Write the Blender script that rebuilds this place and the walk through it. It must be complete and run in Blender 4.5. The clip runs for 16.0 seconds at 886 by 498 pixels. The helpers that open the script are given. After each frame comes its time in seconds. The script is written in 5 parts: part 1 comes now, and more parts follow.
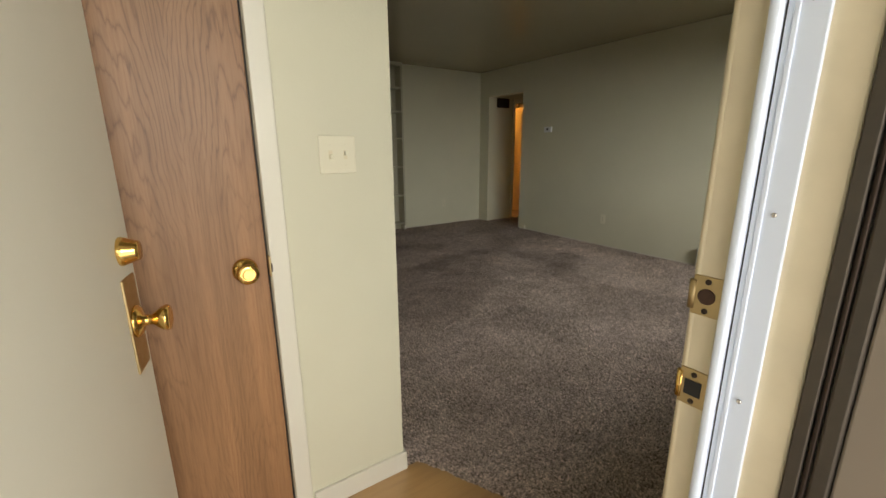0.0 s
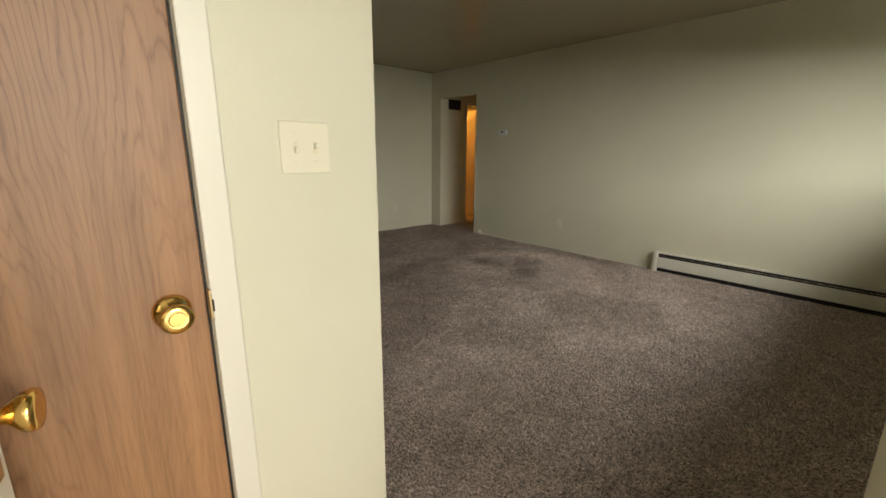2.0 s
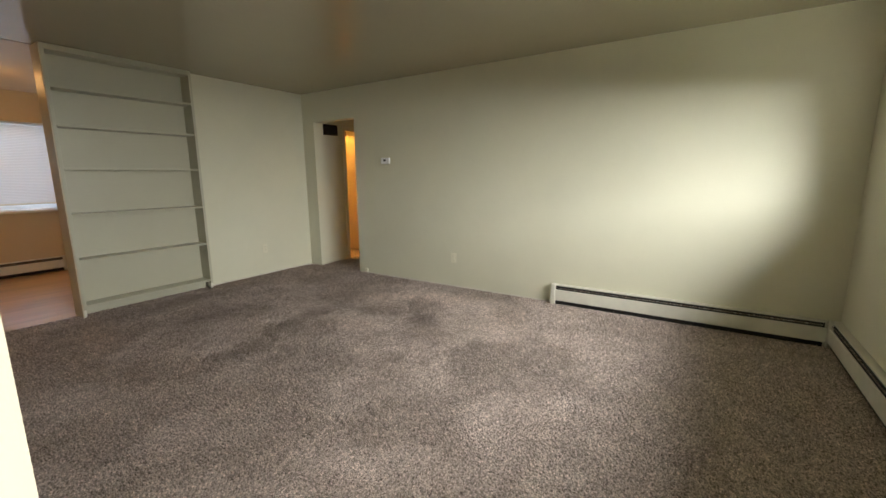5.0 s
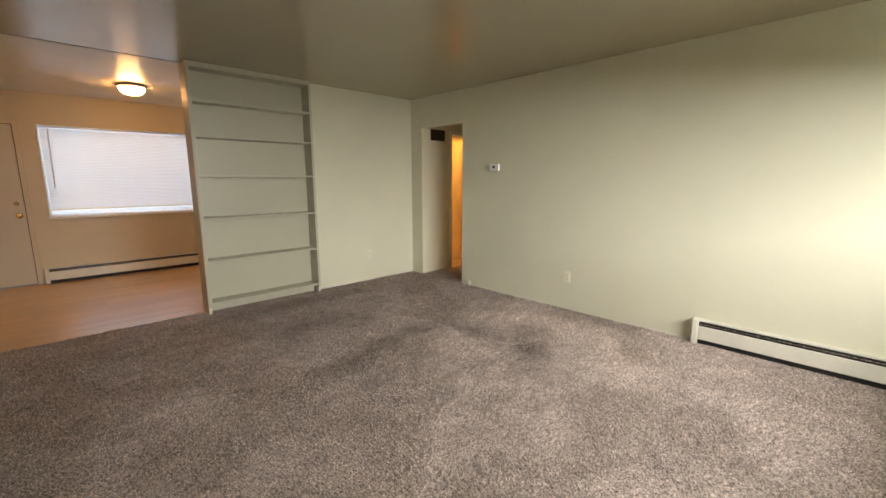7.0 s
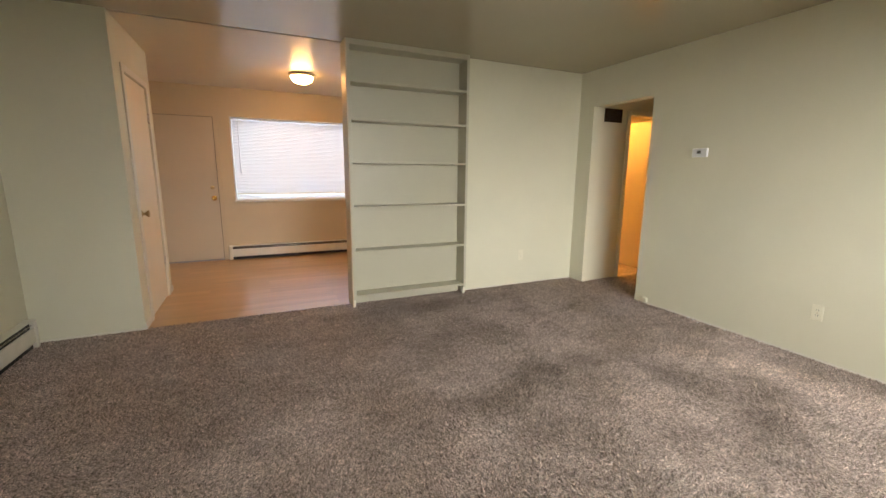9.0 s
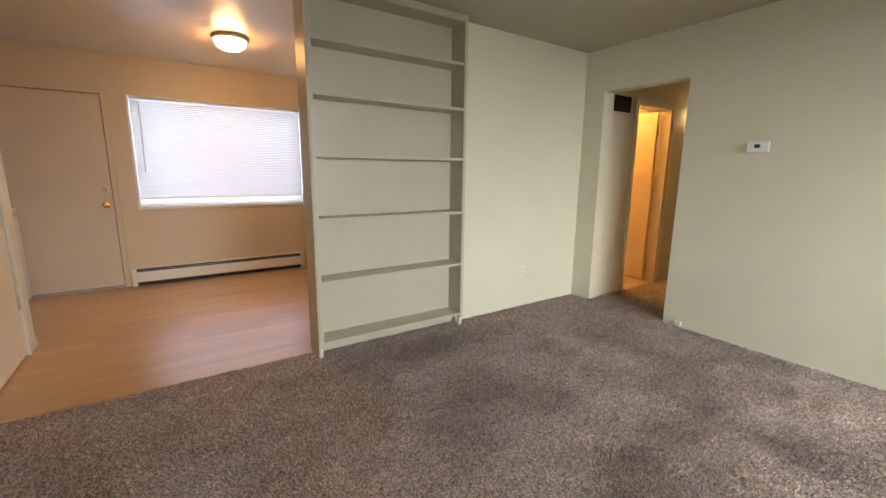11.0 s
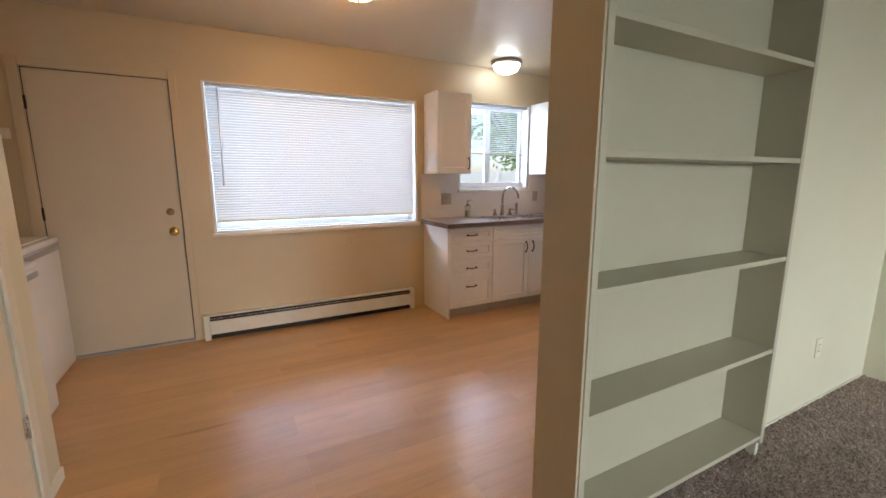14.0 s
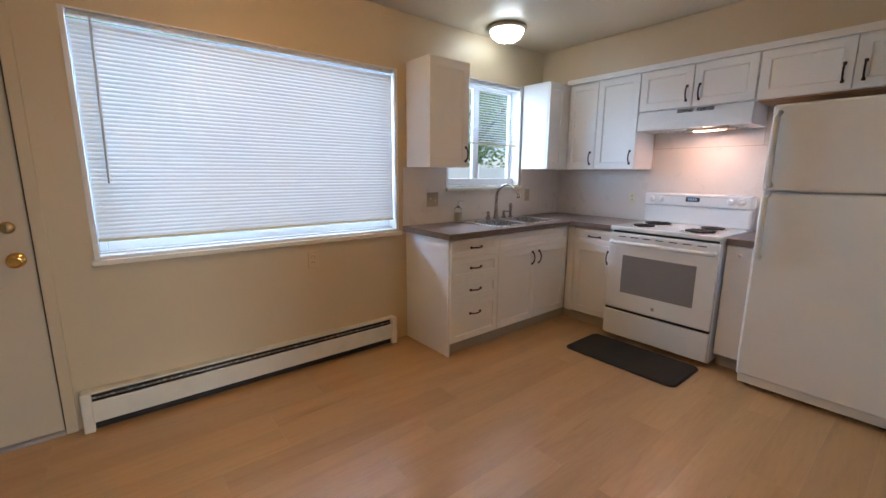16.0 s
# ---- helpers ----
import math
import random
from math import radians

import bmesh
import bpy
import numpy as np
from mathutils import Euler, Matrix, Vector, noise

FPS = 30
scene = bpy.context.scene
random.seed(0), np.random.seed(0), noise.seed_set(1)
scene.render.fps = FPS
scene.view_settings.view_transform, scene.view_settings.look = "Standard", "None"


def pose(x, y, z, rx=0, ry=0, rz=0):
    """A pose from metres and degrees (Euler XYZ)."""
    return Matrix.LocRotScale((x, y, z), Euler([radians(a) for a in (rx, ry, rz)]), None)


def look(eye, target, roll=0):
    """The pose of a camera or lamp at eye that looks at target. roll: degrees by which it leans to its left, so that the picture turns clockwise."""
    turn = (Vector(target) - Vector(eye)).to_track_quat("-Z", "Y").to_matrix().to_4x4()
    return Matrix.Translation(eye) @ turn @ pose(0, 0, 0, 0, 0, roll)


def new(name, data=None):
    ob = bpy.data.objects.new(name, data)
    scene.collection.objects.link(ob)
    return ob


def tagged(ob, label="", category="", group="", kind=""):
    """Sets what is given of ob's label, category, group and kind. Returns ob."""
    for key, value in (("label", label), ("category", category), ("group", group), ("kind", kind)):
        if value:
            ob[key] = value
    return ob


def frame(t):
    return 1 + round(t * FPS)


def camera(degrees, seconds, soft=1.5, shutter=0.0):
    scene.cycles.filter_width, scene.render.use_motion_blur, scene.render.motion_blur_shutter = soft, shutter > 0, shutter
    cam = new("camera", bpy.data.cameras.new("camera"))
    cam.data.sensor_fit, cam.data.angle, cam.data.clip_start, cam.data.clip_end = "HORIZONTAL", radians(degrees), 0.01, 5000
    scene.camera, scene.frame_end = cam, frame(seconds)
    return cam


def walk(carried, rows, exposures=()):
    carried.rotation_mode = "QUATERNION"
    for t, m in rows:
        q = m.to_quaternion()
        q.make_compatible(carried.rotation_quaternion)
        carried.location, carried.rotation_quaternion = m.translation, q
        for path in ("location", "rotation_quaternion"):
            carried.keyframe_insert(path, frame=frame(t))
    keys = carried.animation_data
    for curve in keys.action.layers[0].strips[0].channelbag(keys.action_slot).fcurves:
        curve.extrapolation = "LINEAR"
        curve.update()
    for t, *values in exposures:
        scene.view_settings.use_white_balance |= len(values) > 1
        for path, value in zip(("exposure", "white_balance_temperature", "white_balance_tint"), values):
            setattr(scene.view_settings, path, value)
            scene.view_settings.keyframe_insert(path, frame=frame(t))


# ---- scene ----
cam = camera(94.5, 16.0)
PATH = [
    (0, (0.501, 0.136, 1.243), (1.585, 1.747, 0.764), -0.4),
    (0.5, (0.571, 0.219, 1.246), (1.656, 1.834, 0.785), -0.3),
    (1, (0.586, 0.277, 1.24), (1.715, 1.858, 0.768), -0.1),
    (1.5, (0.556, 0.362, 1.233), (1.795, 1.862, 0.77), 0.5),
    (2, (0.547, 0.461, 1.218), (1.85, 1.906, 0.757), 0.4),
    (2.5, (0.663, 0.6, 1.22), (2.068, 1.956, 0.787), 0.4),
    (3, (0.842, 0.69, 1.26), (2.372, 1.911, 0.85), 0.3),
    (3.5, (0.906, 0.782, 1.283), (2.534, 1.877, 0.897), -0.2),
    (6, (1.176, 0.902, 1.322), (2.832, 1.971, 0.984), -0.7),
    (6.5, (1.232, 1.037, 1.343), (2.786, 2.253, 1.017), -0.1),
    (7, (1.278, 1.185, 1.356), (2.644, 2.607, 1.018), -0.1),
    (7.5, (1.388, 1.298, 1.346), (2.487, 2.93, 0.991), 0.1),
    (8, (1.502, 1.444, 1.317), (2.322, 3.231, 0.951), 0.5),
    (10.5, (1.539, 2.723, 1.29), (2.377, 4.5, 0.918), 0.7),
    (11, (1.56, 3.018, 1.291), (2.651, 4.653, 0.918), 0.6),
    (11.5, (1.583, 3.327, 1.293), (2.896, 4.789, 0.921), 0.8),
    (12, (1.566, 3.629, 1.276), (3.021, 4.953, 0.918), 1.3),
    (12.5, (1.566, 3.94, 1.272), (3.021, 5.265, 0.913), 1.5),
    (13, (1.566, 4.283, 1.295), (2.906, 5.725, 0.939), 1.2),
    (13.5, (1.477, 4.567, 1.319), (2.625, 6.165, 0.963), 0.8),
    (14, (1.381, 4.834, 1.313), (2.299, 6.578, 0.971), -0.0),
    (14.5, (1.325, 5.132, 1.316), (2.042, 6.972, 0.998), -0.2),
    (15, (1.287, 5.413, 1.304), (2.028, 7.243, 0.983), -0.5),
    (15.5, (1.257, 5.69, 1.308), (2.276, 7.376, 0.962), -0.4),
    (16, (1.364, 5.953, 1.311), (2.605, 7.479, 0.946), 0.4),
]

EXPOSURES = [(0.0, -1.34, 6600, 16), (1.5, -1.10, 6750, 16), (2.5, -0.88, 6500, 15), (3.5, -0.54, 6250, 15), (6.0, 0.02, 6350, 19), (8.0, 0.40, 6600, 20), (11.0, 0.60, 6100, 22), (13.0, 0.50, 6100, 21), (14.5, 0.46, 5750, 15), (16.0, 0.18, 5450, 13)]
walk(cam, [(t, look(eye, target, roll)) for t, eye, target, roll in PATH], EXPOSURES)

# ---- world, sun and large lights ----
world = bpy.data.worlds.new("sky")
scene.world = world
world.use_nodes = True
wn = world.node_tree.nodes
sky = wn.new("ShaderNodeTexSky")
sky.sky_type, sky.sun_disc = "NISHITA", False
sky.sun_elevation, sky.sun_rotation = radians(51), radians(-124)
world.node_tree.links.new(sky.outputs[0], wn["Background"].inputs[0])
wn["Background"].inputs[1].default_value = 0.13


def lamp(name, kind, m, energy, color, **more):
    data = bpy.data.lights.new(name, kind)
    data.energy, data.color = energy, color
    for key, value in more.items():
        setattr(data, key, value)
    ob = new(name, data)
    ob.matrix_world = m
    return ob


lamp("sun", "SUN", look((-6, -4, 9), (0, 0, 0)), 4.5, (1.0, 0.95, 0.88), angle=radians(0.5))
# skylight that falls through the living room's front window
lamp("front_window_light", "AREA", look((2.3, -2.35, 2.56), (2.7, 0.0, 1.38)), 1150, (0.97, 1.0, 0.90), shape="RECTANGLE", size=4.2, size_y=2.2)
# daylight in the front door's opening
lamp("front_door_light", "AREA", look((0.45, -0.75, 0.95), (0.74, 2.0, 1.0)), 40, (1.0, 0.955, 0.82), shape="RECTANGLE", size=1.3, size_y=1.5)
# daylight in the opening of the sink window
lamp("sink_window_light", "AREA", look((4.0, 9.55, 2.45), (4.05, 7.6, 0.95)), 50, (0.88, 0.95, 1.0), shape="RECTANGLE", size=1.2, size_y=0.7)
# daylight in the window of the room past the hall
lamp("far_window_light", "AREA", look((9.0, 7.44, 1.45), (9.0, 5.0, 1.0)), 6, (1.0, 0.93, 0.88), shape="RECTANGLE", size=0.9, size_y=1.0)
# skylight that falls on the dining window's blind
lamp("dining_window_light", "AREA", look((0.9, 10.7, 2.0), (1.2, 8.2, 1.55)), 310, (0.68, 0.85, 1.0), shape="RECTANGLE", size=6.0, size_y=1.4)


# ---- materials ----
def nodes(name, color, rough=0.5, metal=0.0):
    m = bpy.data.materials.new(name)
    m.use_nodes = True
    t = m.node_tree
    b = t.nodes["Principled BSDF"]
    b.inputs["Base Color"].default_value = (*color, 1)
    b.inputs["Roughness"].default_value = rough
    b.inputs["Metallic"].default_value = metal
    return m, t, b


def coords(t, scale=(1, 1, 1), rot=(0, 0, 0)):
    c = t.nodes.new("ShaderNodeTexCoord")
    mp = t.nodes.new("ShaderNodeMapping")
    mp.inputs["Scale"].default_value = scale
    mp.inputs["Rotation"].default_value = rot
    t.links.new(c.outputs["Object"], mp.inputs[0])
    return mp.outputs[0]


def noise_tex(t, vec, scale, detail=4.0, rough=0.55, distortion=0.0):
    n = t.nodes.new("ShaderNodeTexNoise")
    n.inputs["Distortion"].default_value = distortion
    n.inputs["Scale"].default_value, n.inputs["Detail"].default_value, n.inputs["Roughness"].default_value = scale, detail, rough
    t.links.new(vec, n.inputs["Vector"])
    return n.outputs[0]


def ramp(t, fac, stops):
    r = t.nodes.new("ShaderNodeValToRGB")
    els = r.color_ramp.elements
    while len(els) < len(stops):
        els.new(0.5)
    for e, (p, c) in zip(els, stops):
        e.position, e.color = p, (*c, 1)
    t.links.new(fac, r.inputs[0])
    return r.outputs[0]


def mixed(t, a, b, fac, mode="MIX"):
    x = t.nodes.new("ShaderNodeMix")
    x.data_type, x.blend_type = "RGBA", mode
    for socket, value in ((x.inputs[0], fac), (x.inputs[6], a), (x.inputs[7], b)):
        if isinstance(value, (int, float)):
            socket.default_value = value
        elif isinstance(value, tuple):
            socket.default_value = (*value, 1)
        else:
            t.links.new(value, socket)
    return x.outputs[2]


def bump(t, b, height, strength, distance=0.002):
    n = t.nodes.new("ShaderNodeBump")
    n.inputs["Strength"].default_value, n.inputs["Distance"].default_value = strength, distance
    t.links.new(height, n.inputs["Height"])
    t.links.new(n.outputs[0], b.inputs["Normal"])


def scaled(c, k):
    return tuple(min(1, v * k) for v in c)


def painted(name, color, rough=0.5, vary=0.06, grain=260, strength=0.12, blotch=1.3, gloss_vary=0.12):
    """Paint: faint blotches, a fine roller stipple and uneven gloss."""
    m, t, b = nodes(name, color, rough)
    v = coords(t)
    big = noise_tex(t, v, blotch, 5)
    c = ramp(t, big, [(0.3, scaled(color, 1 - vary)), (0.7, scaled(color, 1 + vary * 0.5))])
    t.links.new(c, b.inputs["Base Color"])
    r = t.nodes.new("ShaderNodeMapRange")
    r.inputs["To Min"].default_value, r.inputs["To Max"].default_value = rough - gloss_vary, rough + gloss_vary
    t.links.new(noise_tex(t, v, 6, 3), r.inputs["Value"])
    t.links.new(r.outputs[0], b.inputs["Roughness"])
    bump(t, b, noise_tex(t, v, grain, 2), strength, 0.0015)
    return m


def metal(name, color, rough=0.25, scratch=40):
    m, t, b = nodes(name, color, rough, 1.0)
    v = coords(t)
    r = t.nodes.new("ShaderNodeMapRange")
    r.inputs["To Min"].default_value, r.inputs["To Max"].default_value = rough * 0.6, rough * 1.6
    t.links.new(noise_tex(t, v, scratch, 4), r.inputs["Value"])
    t.links.new(r.outputs[0], b.inputs["Roughness"])
    return m


WALL = painted("wall_paint", (0.690, 0.672, 0.528), 0.55, 0.05, 180, 0.25)
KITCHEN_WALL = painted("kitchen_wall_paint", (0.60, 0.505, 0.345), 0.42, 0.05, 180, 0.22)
# Darker than the kitchen's ceiling paint: the room's dim light is in the colour.
LIVING_CEILING = painted("living_ceiling_dimmed_paint", (0.415, 0.376, 0.268), 0.22, 0.03, 9, 0.14, 1.0, 0.02)
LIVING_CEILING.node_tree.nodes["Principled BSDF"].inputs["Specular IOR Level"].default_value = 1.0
CEILING = painted("ceiling_gloss_paint", (0.68, 0.61, 0.47), 0.31, 0.05, 75, 0.10, 1.0, 0.05)
TRIM = painted("trim_paint", (0.74, 0.715, 0.62), 0.38, 0.05, 120, 0.08)
CREAM = painted("jamb_cream_paint", (0.72, 0.63, 0.45), 0.40, 0.10, 60, 0.15, 8.0)
WHITE = painted("cabinet_white_paint", (0.84, 0.855, 0.86), 0.33, 0.03, 300, 0.04)
ENAMEL = painted("white_enamel", (0.82, 0.845, 0.865), 0.20, 0.02, 400, 0.03, 3.0, 0.06)
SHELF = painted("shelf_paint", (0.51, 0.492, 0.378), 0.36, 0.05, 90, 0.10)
HEATER = painted("heater_enamel", (0.74, 0.72, 0.63), 0.35, 0.08, 200, 0.06, 9.0)
BACKSPLASH = painted("backsplash_panel", (0.74, 0.70, 0.66), 0.30, 0.04, 30, 0.05)
ALMOND = painted("almond_plastic", (0.72, 0.66, 0.48), 0.35, 0.02, 300, 0.02)
TANPLATE = painted("tan_plastic", (0.44, 0.37, 0.28), 0.40, 0.04, 300, 0.02)
IVORY = painted("ivory_plastic", (0.76, 0.73, 0.58), 0.32, 0.02, 300, 0.02)
DOORPAINT = painted("door_paint", (0.80, 0.715, 0.555), 0.36, 0.05, 140, 0.10)
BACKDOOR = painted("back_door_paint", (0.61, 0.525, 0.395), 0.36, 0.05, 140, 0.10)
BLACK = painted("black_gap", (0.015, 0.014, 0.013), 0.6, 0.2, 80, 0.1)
BRASS = metal("polished_brass", (0.78, 0.52, 0.17), 0.16)
OLDBRASS = metal("tarnished_brass", (0.50, 0.38, 0.20), 0.34, 90)
CHROME = metal("brushed_steel", (0.62, 0.60, 0.57), 0.26)
STEEL = metal("satin_steel", (0.40, 0.37, 0.34), 0.24)
NICKEL = metal("brushed_nickel_trim", (0.55, 0.50, 0.42), 0.30)
BRONZE = metal("dark_bronze", (0.060, 0.045, 0.038), 0.38)
ALU = metal("bronze_aluminium", (0.115, 0.10, 0.085), 0.45)
STRIP = painted("weatherstrip_vinyl", (0.74, 0.82, 0.96), 0.35, 0.03, 120, 0.05)
VINYL = painted("white_vinyl", (0.80, 0.81, 0.82), 0.35, 0.02, 200, 0.03)
COIL = metal("burner_coil", (0.05, 0.048, 0.046), 0.5)
OVENGLASS = painted("oven_window_glass", (0.27, 0.28, 0.30), 0.08, 0.05, 400, 0.0, 4.0, 0.03)
PLATE = painted("grey_backing", (0.35, 0.35, 0.36), 0.4, 0.05, 80, 0.05)
WAND = painted("clear_wand_plastic", (0.74, 0.75, 0.76), 0.2, 0.05, 80, 0.02)
TANPANEL = painted("storm_door_tan_paint", (0.24, 0.195, 0.15), 0.55, 0.08, 120, 0.1)
RUST = painted("rusty_hole", (0.075, 0.035, 0.020), 0.8, 0.5, 60, 0.6, 60.0)
RAWWOOD = painted("unpainted_cabinet_wood", (0.34, 0.20, 0.10), 0.6, 0.15, 90, 0.2, 5.0)
SEAM = painted("seam_shadow_caulk", (0.45, 0.40, 0.33), 0.7, 0.1, 60, 0.1)


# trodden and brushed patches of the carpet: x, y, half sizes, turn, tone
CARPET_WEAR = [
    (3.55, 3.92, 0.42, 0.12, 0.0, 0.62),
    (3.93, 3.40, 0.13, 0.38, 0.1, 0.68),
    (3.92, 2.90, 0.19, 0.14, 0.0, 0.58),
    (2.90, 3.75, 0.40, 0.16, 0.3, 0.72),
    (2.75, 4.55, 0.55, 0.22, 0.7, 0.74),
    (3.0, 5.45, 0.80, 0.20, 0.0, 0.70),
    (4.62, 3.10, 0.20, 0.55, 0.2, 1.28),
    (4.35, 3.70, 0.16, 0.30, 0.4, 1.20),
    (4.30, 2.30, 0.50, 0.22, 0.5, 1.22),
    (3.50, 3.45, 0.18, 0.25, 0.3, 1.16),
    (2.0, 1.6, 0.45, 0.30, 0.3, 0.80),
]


def worn_patch(t, x, y, rx, ry, turn):
    """A soft-edged ellipse on the floor with a ragged outline."""
    c = t.nodes.new("ShaderNodeTexCoord")
    mp = t.nodes.new("ShaderNodeMapping")
    mp.vector_type = "TEXTURE"
    mp.inputs["Location"].default_value = (x, y, 0)
    mp.inputs["Rotation"].default_value = (0, 0, turn)
    mp.inputs["Scale"].default_value = (rx, ry, 1)
    t.links.new(c.outputs["Object"], mp.inputs[0])
    ln = t.nodes.new("ShaderNodeVectorMath")
    ln.operation = "LENGTH"
    t.links.new(mp.outputs[0], ln.inputs[0])
    ragged = t.nodes.new("ShaderNodeMath")
    ragged.operation = "MULTIPLY_ADD"
    ragged.inputs[1].default_value = 1.3
    t.links.new(noise_tex(t, c.outputs["Object"], 5.0, 5, 0.6), ragged.inputs[0])
    t.links.new(ln.outputs["Value"], ragged.inputs[2])
    r = t.nodes.new("ShaderNodeMapRange")
    r.inputs["From Min"].default_value, r.inputs["From Max"].default_value = 1.05, 2.0
    r.inputs["To Min"].default_value, r.inputs["To Max"].default_value = 1.0, 0.0
    t.links.new(ragged.outputs[0], r.inputs["Value"])
    return r.outputs[0]


def carpet_material():
    m, t, b = nodes("carpet_pile", (0.2, 0.17, 0.16), 0.95)
    v = coords(t)
    fine = noise_tex(t, coords(t, (1.0, 0.7, 1.0), (0, 0, 0.9)), 112, 5.0, 0.74, 1.5)
    tuft = noise_tex(t, v, 230, 3, 0.65, 0.8)
    base = ramp(t, fine, [(0.38, (0.146, 0.121, 0.113)), (0.49, (0.420, 0.358, 0.335)), (0.62, (0.80, 0.71, 0.675))])
    base = mixed(t, base, ramp(t, tuft, [(0.38, (0.55, 0.53, 0.51)), (0.60, (1.30, 1.28, 1.26))]), 0.9, "MULTIPLY")
    base = mixed(t, base, ramp(t, noise_tex(t, v, 38, 3, 0.6, 0.6), [(0.36, (0.78, 0.76, 0.74)), (0.64, (1.16, 1.16, 1.16))]), 0.8, "MULTIPLY")
    island = t.nodes.new("ShaderNodeNewGeometry")
    base = mixed(t, base, ramp(t, island.outputs["Random Per Island"], [(0.0, (0.55, 0.54, 0.53)), (0.55, (1.0, 1.0, 1.0)), (1.0, (1.55, 1.54, 1.53))]), 1.0, "MULTIPLY")
    nap = ramp(t, noise_tex(t, coords(t, (1.0, 1.7, 1), (0, 0, 0.6)), 3.8, 6, 0.68), [(0.36, (0.86, 0.845, 0.835)), (0.50, (0.99, 0.985, 0.98)), (0.64, (1.12, 1.12, 1.12))])
    foot = ramp(t, noise_tex(t, v, 6.5, 3, 0.55), [(0.35, (0.90, 0.895, 0.89)), (0.62, (1.06, 1.06, 1.06))])
    c = mixed(t, base, nap, 1.0, "MULTIPLY")
    c = mixed(t, c, foot, 1.0, "MULTIPLY")
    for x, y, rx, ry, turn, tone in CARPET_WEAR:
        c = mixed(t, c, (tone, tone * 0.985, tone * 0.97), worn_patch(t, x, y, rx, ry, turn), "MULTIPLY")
    t.links.new(c, b.inputs["Base Color"])
    b.inputs["Specular IOR Level"].default_value = 0.1
    b.inputs["Sheen Weight"].default_value = 0.35
    b.inputs["Sheen Tint"].default_value = (0.95, 0.78, 0.64, 1)
    add = t.nodes.new("ShaderNodeMath")
    add.operation = "ADD"
    t.links.new(fine, add.inputs[0])
    t.links.new(tuft, add.inputs[1])
    bump(t, b, add.outputs[0], 0.6, 0.006)
    return m


def wood(name, dark, light, along, scale, rough, random_shift=False, contrast=1.0, pull_out=0.07, pore=0.7):
    """Wood with long grain along an axis, cathedral bands and fine pores."""
    m, t, b = nodes(name, light, rough)
    stretch = [1.0, 1.0, 1.0]
    stretch["xyz".index(along)] = pull_out
    v = coords(t, tuple(stretch))
    if random_shift:
        info = t.nodes.new("ShaderNodeObjectInfo")
        add = t.nodes.new("ShaderNodeVectorMath")
        add.operation = "MULTIPLY_ADD"
        add.inputs[1].default_value = (37.0, 23.0, 51.0)
        t.links.new(info.outputs["Random"], add.inputs[0])
        t.links.new(v, add.inputs[2])
        v = add.outputs[0]
    warp = noise_tex(t, v, scale * 0.35, 3.2, 0.42)
    w = t.nodes.new("ShaderNodeMath")
    w.operation = "MULTIPLY"
    w.inputs[1].default_value = 24.0 * contrast
    t.links.new(warp, w.inputs[0])
    fr = t.nodes.new("ShaderNodeMath")
    fr.operation = "PINGPONG"
    fr.inputs[1].default_value = 0.5
    t.links.new(w.outputs[0], fr.inputs[0])
    mid = tuple((a + c) / 2 for a, c in zip(dark, light))
    bands = ramp(t, fr.outputs[0], [(0.0, dark), (0.07, mid), (0.24, light)])
    blend = ramp(t, noise_tex(t, v, scale * 0.8, 4), [(0.35, scaled(light, 0.86)), (0.65, scaled(light, 1.08))])
    strong = t.nodes.new("ShaderNodeMapRange")
    strong.inputs["From Min"].default_value, strong.inputs["From Max"].default_value = 0.36, 0.54
    strong.inputs["To Min"].default_value, strong.inputs["To Max"].default_value = 0.12, 0.88 if contrast >= 1 else 0.30
    t.links.new(noise_tex(t, v, scale * 0.22, 2), strong.inputs["Value"])
    c = mixed(t, blend, bands, strong.outputs[0])
    streak = noise_tex(t, coords(t, tuple(q * (0.25 if q < 1 else 1.0) for q in stretch)), scale * 1.3, 4, 0.6)
    c = mixed(t, c, ramp(t, streak, [(0.36, (0.80, 0.77, 0.74)), (0.60, (1.06, 1.05, 1.04))]), 0.8 if contrast >= 1 else 0.35, "MULTIPLY")
    pores = noise_tex(t, v, scale * 14, 3, 0.7)
    c = mixed(t, c, ramp(t, pores, [(0.35, (0.72, 0.70, 0.68)), (0.55, (1, 1, 1))]), pore, "MULTIPLY")
    if random_shift:
        knots = ramp(t, noise_tex(t, v, 9.0, 2, 0.5), [(0.24, (0.62, 0.56, 0.50)), (0.31, (1, 1, 1))])
        c = mixed(t, c, knots, 0.8, "MULTIPLY")
        tone = ramp(t, info.outputs["Random"], [(0.0, (0.93, 0.92, 0.91)), (0.5, (1.0, 1.0, 1.0)), (1.0, (1.05, 1.05, 1.05))])
        c = mixed(t, c, tone, 1.0, "MULTIPLY")
    t.links.new(c, b.inputs["Base Color"])
    bump(t, b, pores, 0.12, 0.001)
    return m


CARPET = carpet_material()


def math_node(t, kind, a, b, c=None):
    n = t.nodes.new("ShaderNodeMath")
    n.operation = kind
    for i, value in enumerate((a, b, c)):
        if value is None:
            continue
        if isinstance(value, (int, float)):
            n.inputs[i].default_value = value
        else:
            t.links.new(value, n.inputs[i])
    return n.outputs[0]


